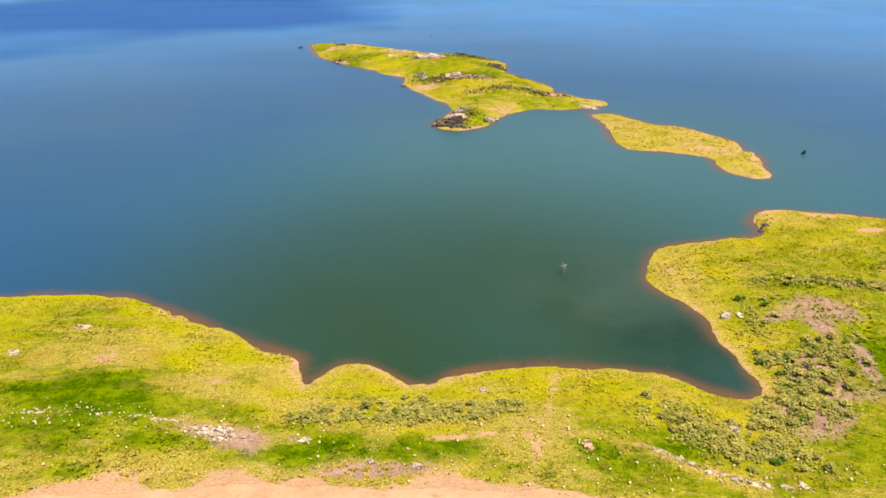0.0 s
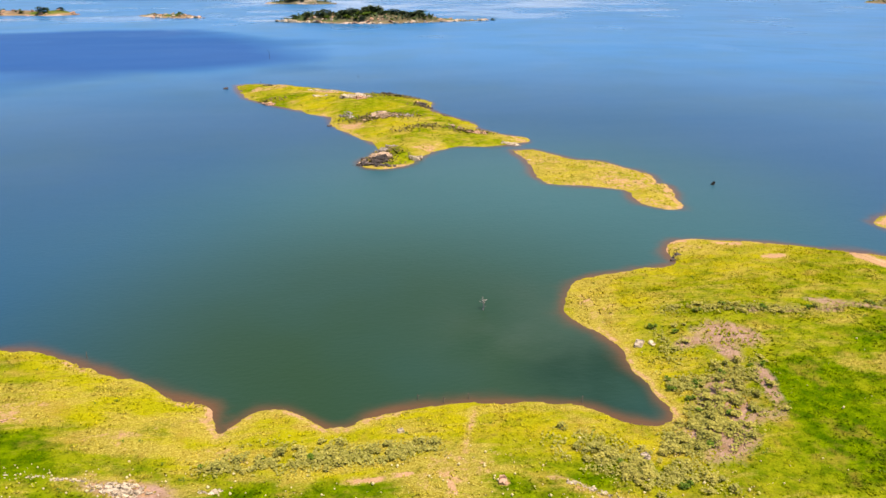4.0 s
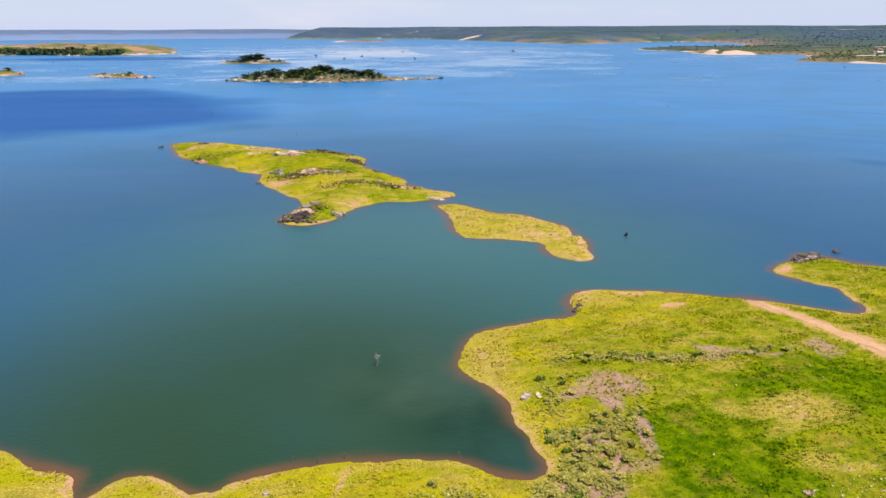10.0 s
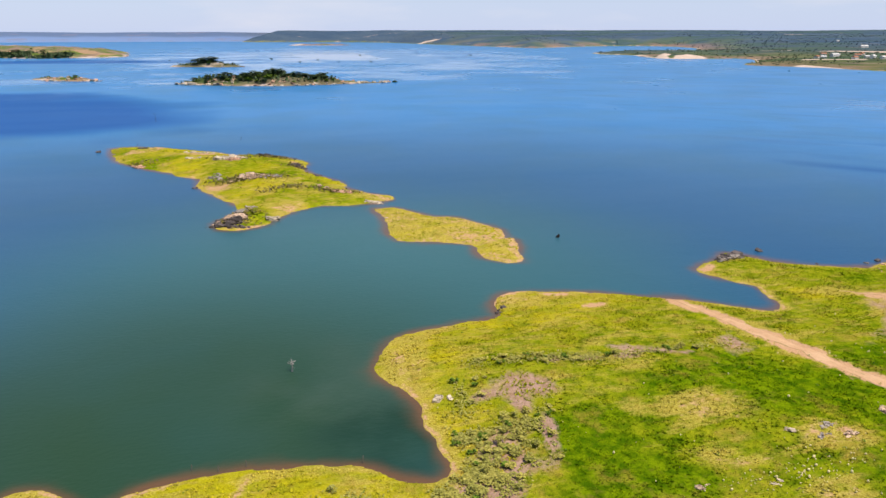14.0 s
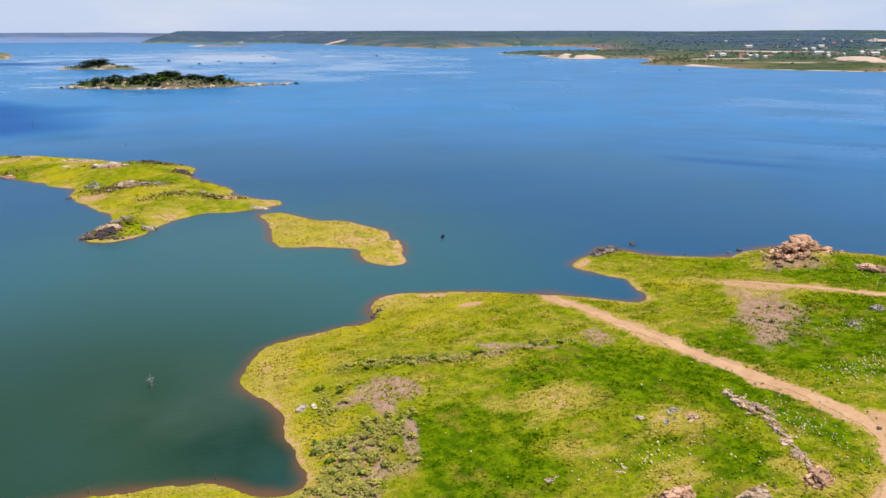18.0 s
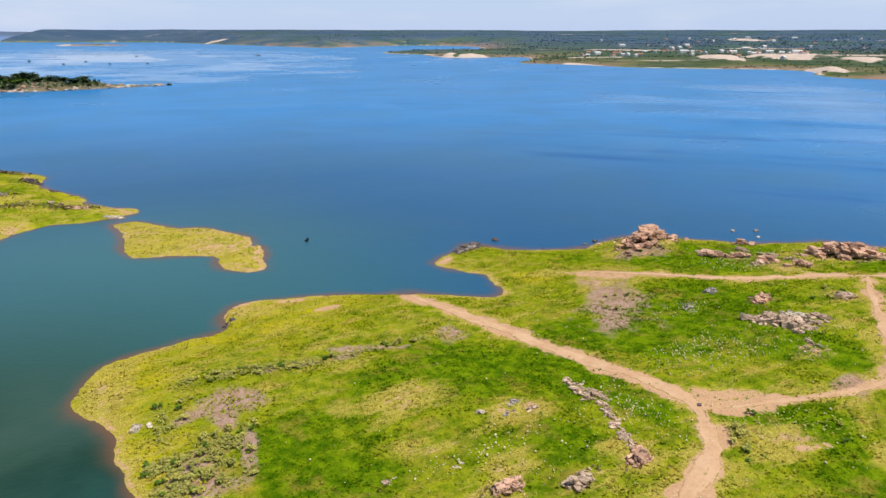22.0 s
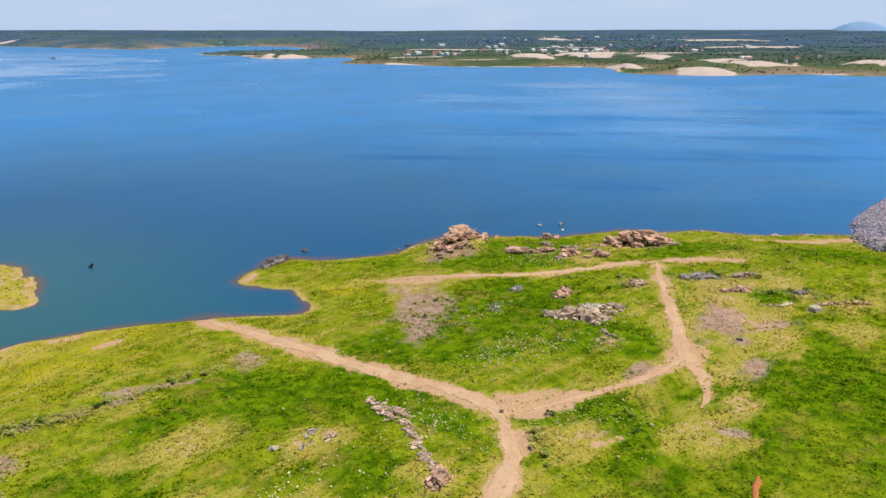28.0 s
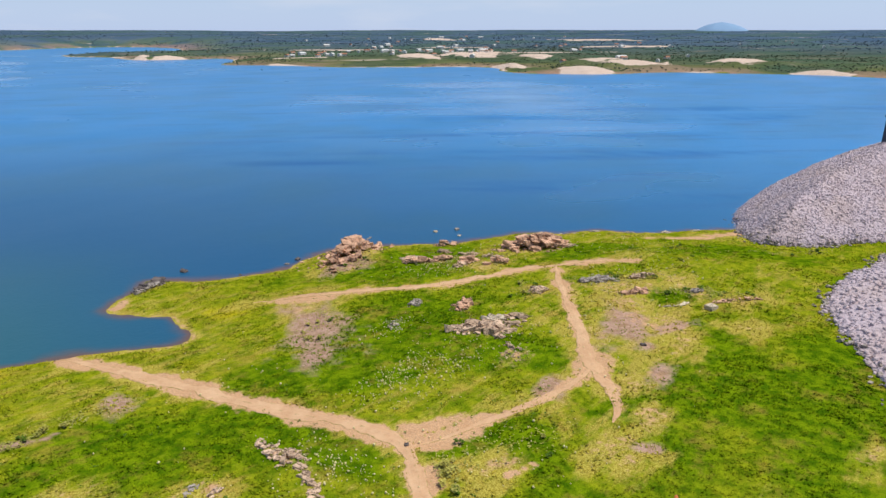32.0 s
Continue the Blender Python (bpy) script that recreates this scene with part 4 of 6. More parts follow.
    out(182.5, 53, 4.8, 1.2, -30, 18, 0.8, 2.4, RED_GRANITE, "long reddish rock slab breaking out of the grass", 0.7)
    out(192, 42.8, 3.2, 1.2, -40, 18, 0.4, 1.3, GREY_STONE, "grey stones in dark green grass", 0.5)
    out(193, 34.8, 6.0, 1.2, -35, 26, 0.4, 1.4, RED_GRANITE, "low reddish ledge in the meadow", 0.6)
    out(183, 43.2, 4.5, 0.7, -30, 14, 0.4, 1.1, PALE_STONE, "row of pale stones in the meadow", 0.1)
    for x, y, a, n in ((214.7, 98.6, 3, 12), (224.5, 90.6, 3, 9), (231.4, 85.6, 2.5, 9), (236.4, 78, 2, 8), (242.4, 69.8, 2.2, 10), (250, 63, 2, 6)):
        out(x, y, a, 0.9, -45, n, 0.4, 1.4, PALE_STONE, "pale boulders along the waterline", 0.2, "shore_rocks", "rocks along the waterline")
    # the low stone ridge that bends through the meadow
    ridge = smooth_line([(102, 68), (102.2, 64), (103, 60.8), (101.2, 57.6), (99, 52.8), (97, 48.4)], 3)
    for i, (x, y) in enumerate(ridge):
        out(x, y, 1.5, 0.75, 75 if i > 6 else 20, 10, 0.4, 1.3, GRANITE, "stretch of a low broken stone ridge in the meadow", 0.25, "stone_ridge", "stretches of the stone ridge")
    out(102.4, 61.5, 2.0, 1.6, 0, 16, 0.5, 1.5, GRANITE, "granite boulders at the bend of the stone ridge", 0.5)
    out(95.1, 45, 2.4, 1.9, 30, 26, 0.6, 1.9, RED_GRANITE, "layered reddish boulders at the end of the stone ridge", 0.9)
    out(86.7, 44.7, 3.0, 1.5, 10, 24, 0.5, 1.7, GRANITE, "flat layered granite outcrop in green grass", 0.6)
    out(78.7, 49.2, 3.0, 1.9, 10, 26, 0.5, 1.9, RED_GRANITE, "reddish granite outcrop in green grass", 0.7)
    out(68.2, 58.2, 1.5, 0.8, 0, 6, 0.3, 0.8, GRANITE, "few pale boulders in green grass", 0.1)
    out(85.4, 65.6, 1.2, 0.5, -40, 5, 0.5, 1.2, PALE_STONE, "two pale tilted rocks in green grass", 0.1)
    out(88.7, 62.8, 1.3, 0.6, 20, 6, 0.4, 1.1, GREY_STONE, "dark grey rocks in green grass", 0.1)
    out(91.5, 65.2, 1.8, 0.6, 10, 7, 0.4, 1.1, GREY_STONE, "grey rocks in green grass", 0.1)
    out(92.9, 62.7, 2.2, 1.1, 10, 14, 0.3, 1.0, GRANITE, "broken granite in worn grass", 0.1)
    out(77.2, 56.5, 1.0, 0.5, 10, 4, 0.5, 1.0, PALE_STONE, "pale rocks in green grass", 0.1)
    out(-22.8, 61.7, 4.2, 1.2, -8, 110, 0.25, 0.75, PALE_STONE, "pale grey heap of broken stone in the grass", 0.35, "stone_spread")
    out(-29.3, 63.4, 2.0, 0.5, -5, 14, 0.2, 0.6, PALE_STONE, "pale stones beside the grey heap", 0.1, "stone_spread")
    out(-14.2, 61.2, 1.6, 0.5, 0, 9, 0.3, 0.9, PALE_STONE, "pale stones in the grass", 0.1, "stone_spread")
    out(-44, 64.6, 3.4, 0.5, 0, 20, 0.2, 0.6, PALE_STONE, "scatter of white stones in the grass", 0.0, "stone_spread")
    out(-34, 64.0, 3.4, 0.5, 0, 14, 0.2, 0.55, PALE_STONE, "scatter of white stones in the grass", 0.0, "stone_spread")
    out(-48.5, 86.6, 3.2, 0.7, -20, 14, 0.4, 1.0, GRANITE, "low rocks near the shore in yellow grass", 0.1)
    out(-41.8, 76.8, 1.7, 1.0, 0, 14, 0.25, 0.6, RED_GRANITE, "small orange stones on worn grass", 0.0, "stone_spread")
    for x, y in smooth_line([(24, 58), (26.3, 56.7), (28.2, 54.8), (30.5, 53.5), (33, 52.7), (36.8, 52.2)], 2):
        out(x, y, 1.1, 0.5, -35, 9, 0.2, 0.75, PALE_STONE, "stretch of pale broken rock along a green slope", 0.1, "stone_ridge", "pale rocks on the slope")
    out(127.5, 139.2, 4.6, 1.5, 15, 20, 0.7, 2.3, GREY_STONE, "grey rock ledge on the grassy point", 1.0, "shore_rocks")
    out(129.0, 141.6, 4.2, 1.6, 15, 32, 0.8, 2.6, DARK_STONE, "dark-stained rocks on the grassy point", 0.8, "shore_rocks")
    out(133.5, 144.6, 2.8, 1.0, 10, 12, 0.6, 1.7, DARK_STONE, "dark rocks in the water off the grassy point", 0.2, "shore_rocks")
    out(126.5, 142.5, 2.4, 1.0, 15, 10, 0.4, 1.2, GRANITE, "pinkish rocks on the grassy point", 0.2, "shore_rocks")
    out(63.5, 121.5, 2.2, 1.0, 60, 10, 0.5, 1.3, DARK_STONE, "dark rocks on the bare reddish point", 0.2, "shore_rocks")
    # the island
    out(8, 201, 6.0, 4.8, 20, 26, 0.9, 3.2, DARK_STONE, "dark weathered blocks among the knoll's granite", 0.8)
    out(6.5, 197.5, 5.5, 1.6, -20, 26, 0.8, 2.6, DARK_STONE, "dark wet rocks at the foot of the island's knoll", 0.4, "shore_rocks")
    out(3.5, 203.5, 3.5, 2.0, 60, 20, 0.9, 2.6, DARK_STONE, "dark wet rocks along the island's near end", 0.3, "shore_rocks")
    out(7.5, 201.5, 5.0, 3.6, 20, 26, 1.2, 3.8, GRANITE, "rocky knoll at the island's near end", 1.0)
    out(9.5, 209, 4.0, 2.6, 10, 16, 0.9, 2.6, GREY_STONE, "grey rocks behind the island's knoll", 0.6)
    out(19.2, 204.6, 2.6, 1.5, 20, 10, 1.4, 3.6, PALE_STONE, "pale granite blocks on the island's shore", 0.9)
    out(11.0, 216.5, 4, 2.5, 0, 14, 0.8, 2.2, GREY_STONE, "grey rocks on the island", 0.3)
    out(-2, 270, 6, 3, -50, 16, 0.8, 2.4, GREY_STONE, "grey rocks on the island's slope", 0.4)
    out(11, 258, 9, 4.5, -10, 36, 1.0, 3.4, GRANITE, "broad weathered outcrop in the island's middle", 1.0)
    out(19, 256, 6, 3, -20, 16, 0.8, 2.6, GREY_STONE, "grey end of the island's middle outcrop", 0.5)
    out(0.8, 299, 7, 5, 0, 30, 1.4, 4.6, PALE_STONE, "pale bare outcrop on the island's ridge", 0.8)
    out(3, 296, 5, 3, 10, 14, 1.0, 3.0, RED_GRANITE, "reddish ledge below the pale outcrop", 0.6)
    out(41, 233, 6, 2.2, -50, 24, 0.9, 2.8, RED_GRANITE, "reddish rocks on the island's shore", 0.6)
    out(37, 240, 4, 2, -50, 12, 0.8, 2.0, GRANITE, "granite blocks above the island's reddish shore", 0.4)
    out(17.5, 308, 7, 2.2, -20, 18, 1.0, 3.0, DARK_STONE, "dark rocks on the island's far edge", 0.6)
    out(28.5, 288, 4.5, 2.2, -40, 18, 0.9, 2.8, DARK_STONE, "dark rocks on the island's far point", 0.6)
    out(15, 325, 5, 1.4, -30, 12, 0.9, 2.4, DARK_STONE, "dark rocky spit on the island's far side", 0.2, "shore_rocks")
    out(36, 268, 3, 2, -60, 12, 0.8, 2.2, DARK_STONE, "dark rocks on the island's far shore", 0.2, "shore_rocks")
    out(52, 219, 5, 2.2, -30, 26, 0.6, 2.0, PALE_STONE, "pale stones on the island's sandy tip", 0.1, "shore_rocks")
    out(-35.5, 303, 4.5, 2.4, -40, 18, 1.0, 3.0, RED_GRANITE, "rocks on the island's western shore", 0.6)
    out(-16, 308, 5, 1.6, -10, 12, 1.2, 3.2, PALE_STONE, "bare pale slab on the island's crest", 0.1)
    out(-14, 328, 8, 1.8, -20, 18, 1.2, 3.4, PALE_STONE, "bare pale rock along the island's edge", 0.2)
    out(-39, 347, 3, 1.5, -10, 8, 0.9, 2.6, DARK_STONE, "dark rocks at the island's western end", 0.4)
    out(-52, 356, 5, 1.5, -10, 8, 0.8, 2.0, GREY_STONE, "grey rocks off the island's western tip", 0.1, "shore_rocks")
    # the wooded island far out
    out(-72, 808, 17, 5, -30, 34, 2.5, 8.0, PALE_STONE, "great pale rock slabs on the far island's end", 2.5, "shore_rocks")
    out(12, 777, 20, 5, -8, 30, 2.5, 8.0, DARK_STONE, "dark rock face below the far island's wood", 3.0, "shore_rocks")
    out(30, 790, 14, 5, -5, 20, 2.5, 7.0, GREY_STONE, "grey rocks among the far island's trees", 7.0)
    out(86, 792, 18, 5, 5, 30, 2.0, 6.5, RED_GRANITE, "brown rocks at the far island's low end", 3.0, "shore_rocks")
    out(-218, 914, 24, 6, -25, 30, 2.0, 6.0, PALE_STONE, "pale ledges of the small bare island", 1.0, "shore_rocks")
    for x, y, s, m, text in ((43.2, 87.9, 1.4, PALE_STONE, "pale boulder in yellow grass by the cove"), (45, 87.4, 0.9, PALE_STONE, "pale boulder in yellow grass by the cove"),
                             (34, 62, 1.0, PALE_STONE, "white rock at the edge of grey shrubs"), (16.7, 58.6, 1.2, RED_GRANITE, "reddish boulder in green grass"),
                             (-54.3, 79.3, 1.1, PALE_STONE, "pale boulder in green grass"), (-6.2, 56.8, 0.8, PALE_STONE, "white stone in the grass"),
                             (-1.3, 55.8, 0.9, PALE_STONE, "white stone in the grass"), (185.6, 37.6, 2.0, PALE_STONE, "large pale boulder alone in the meadow"),
                             (6.5, 70.5, 0.8, PALE_STONE, "white stone near the water"), (113.2, 51.5, 0.6, DARK_STONE, "dark stone on the earth track"),
                             (160.6, 40.5, 0.9, DARK_STONE, "dark stone on worn ground"), (-8, 255.8, 1.6, DARK_STONE, "dark boulder on the island's shore")):
        lone_boulder(x, y, s, m, text)
    for x, y, s, m, text in ((139, 144.7, 1.5, DARK_STONE, "dark rock standing out of the lake"), (162, 131.2, 1.4, DARK_STONE, "dark rock in the shallows by the boulder heap"),
                             (158, 130.5, 1.0, GREY_STONE, "grey rock in the shallows"), (203.3, 120.9, 1.3, PALE_STONE, "pale rock in the lake"), (208.8, 117.5, 1.2, GREY_STONE, "grey rock in the lake"),
                             (204.2, 113.2, 0.9, PALE_STONE, "pale rock in the lake"), (-60, 348.2, 2.0, DARK_STONE, "dark rock in the lake off the island"), (52, 199, 0.9, PALE_STONE, "white rock in the shallows by the islet"),
                             (183, 127, 0.9, DARK_STONE, "dark rock in the shallows"), (146, 132.5, 0.7, DARK_STONE, "small dark rock at the waterline")):
        lone_boulder(x, y, s, m, text, -0.1)


build_rocks()


def loose_stones():
    """White and grey stones too many to count, strewn through the grass."""
    spots = [(-40, 64, 14, 1.8, 250), (102, 52, 4, 8, 0), (104.5, 56, 3.0, 7.5, 260), (128, 66, 9, 3.0, 340), (136, 61, 6, 2.2, 120), (90, 53, 16, 8, 180), (80, 57, 8, 1.6, 120), (185, 94, 16, 10, 260),
             (150, 62, 14, 8, 200), (190, 52, 16, 8, 200), (8, 60, 30, 5, 260), (70, 70, 22, 16, 60), (30, 54, 14, 3, 160), (142, 80, 6, 3, 120), (120, 40, 14, 8, 100),
             (178, 97, 12, 6, 300), (128, 62, 9, 4, 160), (188, 60, 10, 5, 160), (225, 75, 18, 10, 100), (160, 45, 14, 10, 120), (112, 88, 12, 10, 60)]
    x = np.concatenate([rng.normal(px, a * 0.7, int(n * 0.8)) for px, py, a, b, n in spots])
    y = np.concatenate([rng.normal(py, b * 0.7, int(n * 0.8)) for px, py, a, b, n in spots])
    ok = signed(x, y, MAINLAND) > 1
    x, y = x[ok], y[ok]
    z = mainland_height(x, y)
    octa = np.array([(1, 0, 0), (0, 1, 0), (-1, 0, 0), (0, -1, 0), (0, 0, 1.0), (0, 0, -1.5)], float)
    tri = np.array([(0, 1, 4), (1, 2, 4), (2, 3, 4), (3, 0, 4), (1, 0, 5), (2, 1, 5), (3, 2, 5), (0, 3, 5)])
    size = rng.uniform(0.05, 0.13, len(x)) * rng.choice([0.7, 1, 1.2, 1.8], len(x))
    verts = octa[None] * rng.uniform(0.6, 1.2, (len(x), 6, 1)) * size[:, None, None] + np.stack([x, y, z + 0.9 * size + 0.04], -1)[:, None]
    faces = (tri[None] + 6 * np.arange(len(x))[:, None, None]).reshape(-1, 3)
    ob = sheet("loose_stones", verts.reshape(-1, 3), faces, WHITE_STONE, False)
    tagged(ob, "white and grey stones strewn through the meadow", "stones", kind="stuff")


loose_stones()


def leaf_cloud(bm, centre, spread, count, size, r):
    """Leafy clumps: small bent faces turned every way in an uneven cloud."""
    for _ in range(count):
        v = r.normal(size=3)
        v *= r.random() ** 0.4 / np.linalg.norm(v)
        p = Vector((centre[0] + v[0] * spread[0], centre[1] + v[1] * spread[1], centre[2] + v[2] * spread[2]))
        s = size * r.uniform(0.6, 1.4)
        m = Euler((r.uniform(-0.5, 0.5), r.uniform(-0.5, 0.5), r.uniform(0, 6.28))).to_matrix()
        q = [bm.verts.new(p + m @ Vector(c)) for c in ((-s, -0.55 * s, 0), (0.1 * s, -0.7 * s, 0.18 * s), (s, 0.1 * s, -0.1 * s), (-0.1 * s, 0.7 * s, 0.15 * s))]
        bm.faces.new(q)


def limb(bm, a, b, ra, rb, sides=5):
    """A tapered round limb from a to b."""
    a, b = Vector(a), Vector(b)
    turn = (b - a).to_track_quat("Z", "Y").to_matrix()
    rings = [[bm.verts.new(p + turn @ Vector((r * math.cos(t), r * math.sin(t), 0))) for t in np.arange(sides) * 2 * math.pi / sides] for p, r in ((a, ra), (b, rb))]
    for i in range(sides):
        j = (i + 1) % sides
        bm.faces.new((rings[0][i], rings[0][j], rings[1][j], rings[1][i]))
    bm.faces.new(rings[1])


def shrub_model(seed, leaf, width, tall, label):
    r = np.random.default_rng(seed)
    bm = bmesh.new()
    for k in range(5):
        t = k * 1.26 + r.uniform(-0.4, 0.4)
        limb(bm, (0, 0, -0.1), (0.3 * width * math.cos(t), 0.3 * width * math.sin(t), 0.6 * tall), 0.035, 0.012, 4)
    thing = part("shrub", bm, BARK)
    tagged(thing, label, "shrub", "shrubs behind the shore")
    bm = bmesh.new()
    for _ in range(6):
        t, q = r.uniform(0, 6.28), r.uniform(0.1, 0.34) * width
        leaf_cloud(bm, (q * math.cos(t), q * math.sin(t), tall * r.uniform(0.4, 0.75)), (0.24 * width, 0.24 * width, 0.26 * tall), 14, 0.15, r)
    part("foliage", bm, leaf, thing)
    return thing


# strips of scrub: from, to, half width, count, share of green bushes
SCRUB = [((-15, 65.6), (10, 66.0), 1.4, 70, 0.1), ((-12, 67.3), (-1, 67.8), 1.6, 26, 0.0), ((26, 65), (38, 56), 2.6, 80, 0.05), ((37, 62), (46, 67), 2.5, 50, 0.05),
         ((41.5, 77.5), (48, 75), 1.6, 34, 0.35), ((43, 66), (50, 72), 3.0, 60, 0.1), ((49, 73), (55, 80), 2.6, 44, 0.15), ((50.5, 96.5), (71, 92), 1.2, 36, 0.4),
         ((71, 92), (95, 93), 1.2, 18, 0.4), ((46, 82), (49, 92), 1.8, 14, 0.2), ((170, 70), (178, 73), 2.0, 10, 0.5), ((139, 97), (130, 90), 3.0, 10, 0.2),
         ((160, 114), (168, 113), 2.0, 8, 0.3), ((205, 66), (225, 55), 6.0, 16, 0.6), ((232, 44), (246, 30), 3.0, 12, 0.5), ((116, 44), (128, 38), 4.0, 6, 0.4), ((183, 66), (196, 52), 2.6, 16, 0.9), ((186, 48), (196, 38), 2.0, 14, 0.9), ((193, 42), (199, 33), 1.5, 8, 0.9), ((108, 40), (114, 46), 1.2, 10, 0.5)]


def build_shrubs():
    models = [shrub_model(200 + i, SHRUB_LEAF, 1.5 + 0.15 * i, 0.8 + 0.08 * i, "low grey-green shrub behind the lake shore") for i in range(4)]
    models += [shrub_model(210 + i, GREEN_LEAF, 1.2 + 0.2 * i, 0.7 + 0.1 * i, "low dark green bush in the meadow") for i in range(2)]
    for (ax, ay), (bx, by), half, count, green in SCRUB:
        for _ in range(int(count * 0.6)):
            s = rng.random()
            x, y = ax + (bx - ax) * s + rng.normal(0, half * 0.85), ay + (by - ay) * s + rng.normal(0, half * 0.6)
            if float(signed(np.array([x]), np.array([y]), MAINLAND)[0]) < 1.2:
                continue
            pick = models[4 + int(rng.integers(2))] if rng.random() < green else models[int(rng.integers(4))]
            k = rng.uniform(0.6, 1.15)
            ob = copy_thing(pick, pose(x, y, main_z(x, y), 0, 0, rng.uniform(0, 360)))
            ob.scale = (k, k, k * rng.uniform(0.8, 1.1))
    for m in models:
        for c in m.children:
            bpy.data.objects.remove(c)
        bpy.data.objects.remove(m)


build_shrubs()


def low_scrub():
    """The mat of low grey-green growth between the shrubs."""
    xs, ys = [], []
    for (ax, ay), (bx, by), half, count, green in SCRUB:
        s = rng.random(count * 42)
        xs.append(ax + (bx - ax) * s + rng.normal(0, half * 0.75, len(s)))
        ys.append(ay + (by - ay) * s + rng.normal(0, half * 0.75, len(s)))
    x, y = np.concatenate(xs), np.concatenate(ys)
    ok = (signed(x, y, MAINLAND) > 1) & (fbm(x, y, 2.2, 95, 2) > -0.15)
    x, y = x[ok], y[ok]
    n = len(x)
    base = np.stack([x, y, mainland_height(x, y) + rng.uniform(0.1, 0.45, n)], -1)
    t, s = rng.uniform(0, 6.28, n), rng.uniform(0.09, 0.22, n)
    a = np.stack([np.cos(t) * s, np.sin(t) * s, rng.normal(0, 0.3, n) * s], -1)
    b = np.stack([-np.sin(t) * s, np.cos(t) * s, rng.normal(0, 0.3, n) * s], -1) * 0.7
    verts = np.stack([base - a, base - b, base + a, base + b], 1).reshape(-1, 3)
    ob = sheet("low_scrub", verts, np.arange(len(verts)).reshape(-1, 4), SHRUB_LEAF, False)
    tagged(ob, "mat of low grey-green scrub between the shrubs", "scrub", kind="stuff")


low_scrub()


def crevice_growth():
    """Dark low growth that roots between and around the blocks of the outcrops."""
    xs, ys, zs = [], [], []
    for x, y, a, b, c, s, hump in OUTCROPS:
        if y > 400 or hump < 0.5:
            continue
        n = int(30 + 9 * a * b) if y < 180 else int(8 + 1.5 * a * b)
        u, v = rng.normal(0, 0.62, n) * a, rng.normal(0, 0.72, n) * b
        px, py = x + u * c - v * s, y + u * s + v * c
        xs.append(px)
        ys.append(py)
        zs.append(mainland_height(px, py) if y < 180 else surface_z(island, px, py))
    x, y, z = np.concatenate(xs), np.concatenate(ys), np.concatenate(zs)
    ok = (z > 0.2) & (fbm(x, y, 1.8, 96, 2) > -0.25)
    x, y, z = x[ok], y[ok], z[ok]
    n = len(x)
    base = np.stack([x, y, z + rng.uniform(0.08, 0.5, n)], -1)
    t, s = rng.uniform(0, 6.28, n), rng.uniform(0.10, 0.30, n)
    a = np.stack([np.cos(t) * s, np.sin(t) * s, rng.normal(0, 0.4, n) * s], -1)
    b = np.stack([-np.sin(t) * s, np.cos(t) * s, rng.normal(0, 0.4, n) * s], -1) * 0.7
    verts = np.stack([base - a, base - b, base + a, base + b], 1).reshape(-1, 3)
    ob = sheet("rock_scrub", verts, np.arange(len(verts)).reshape(-1, 4), DRY_LEAF, False)
    tagged(ob, "dark olive scrub rooted between the rocks", "scrub", kind="stuff")


crevice_growth()


def weeds():
    """Dark green broad-leaved weeds dotted through the meadow and along the tracks."""
    def keep(x, y):
        d = signed(x, y, MAINLAND)
        edge = np.min([line_distance(x, y, smooth_line(line, 3)) - half for line, half in TRACKS], axis=0)
        return np.where((d > 1.5) & (edge > 0.2), 0.05 + 0.6 * np.exp(-edge / 2.0) + 0.35 * (fbm(x, y, 8, 91, 3) > 0.3), 0)
    x, y = scatter(3200, (-75, 34, 250, 142), keep)
    z, per = mainland_height(x, y), 7
    n = len(x)
    base = np.stack([x, y, z], -1)[:, None, :] + rng.normal(0, 1, (n, per, 3)) * (0.17, 0.17, 0.05) + (0, 0, 0.16)
    s = rng.uniform(0.09, 0.2, (n, per, 1))
    a, b = rng.normal(0, 1, (n, per, 3)) * (1, 1, 0.4), rng.normal(0, 1, (n, per, 3)) * (1, 1, 0.4)
    a, b = a / np.linalg.norm(a, axis=-1, keepdims=True) * s, b / np.linalg.norm(b, axis=-1, keepdims=True) * s
    verts = np.stack([base - a, base - b * 0.6, base + a, base + b * 0.6], 2).reshape(-1, 3)
    ob = sheet("weeds", verts, np.arange(len(verts)).reshape(-1, 4), GREEN_LEAF, False)
    tagged(ob, "dark green weeds dotted through the meadow", "weeds", kind="stuff")


weeds()


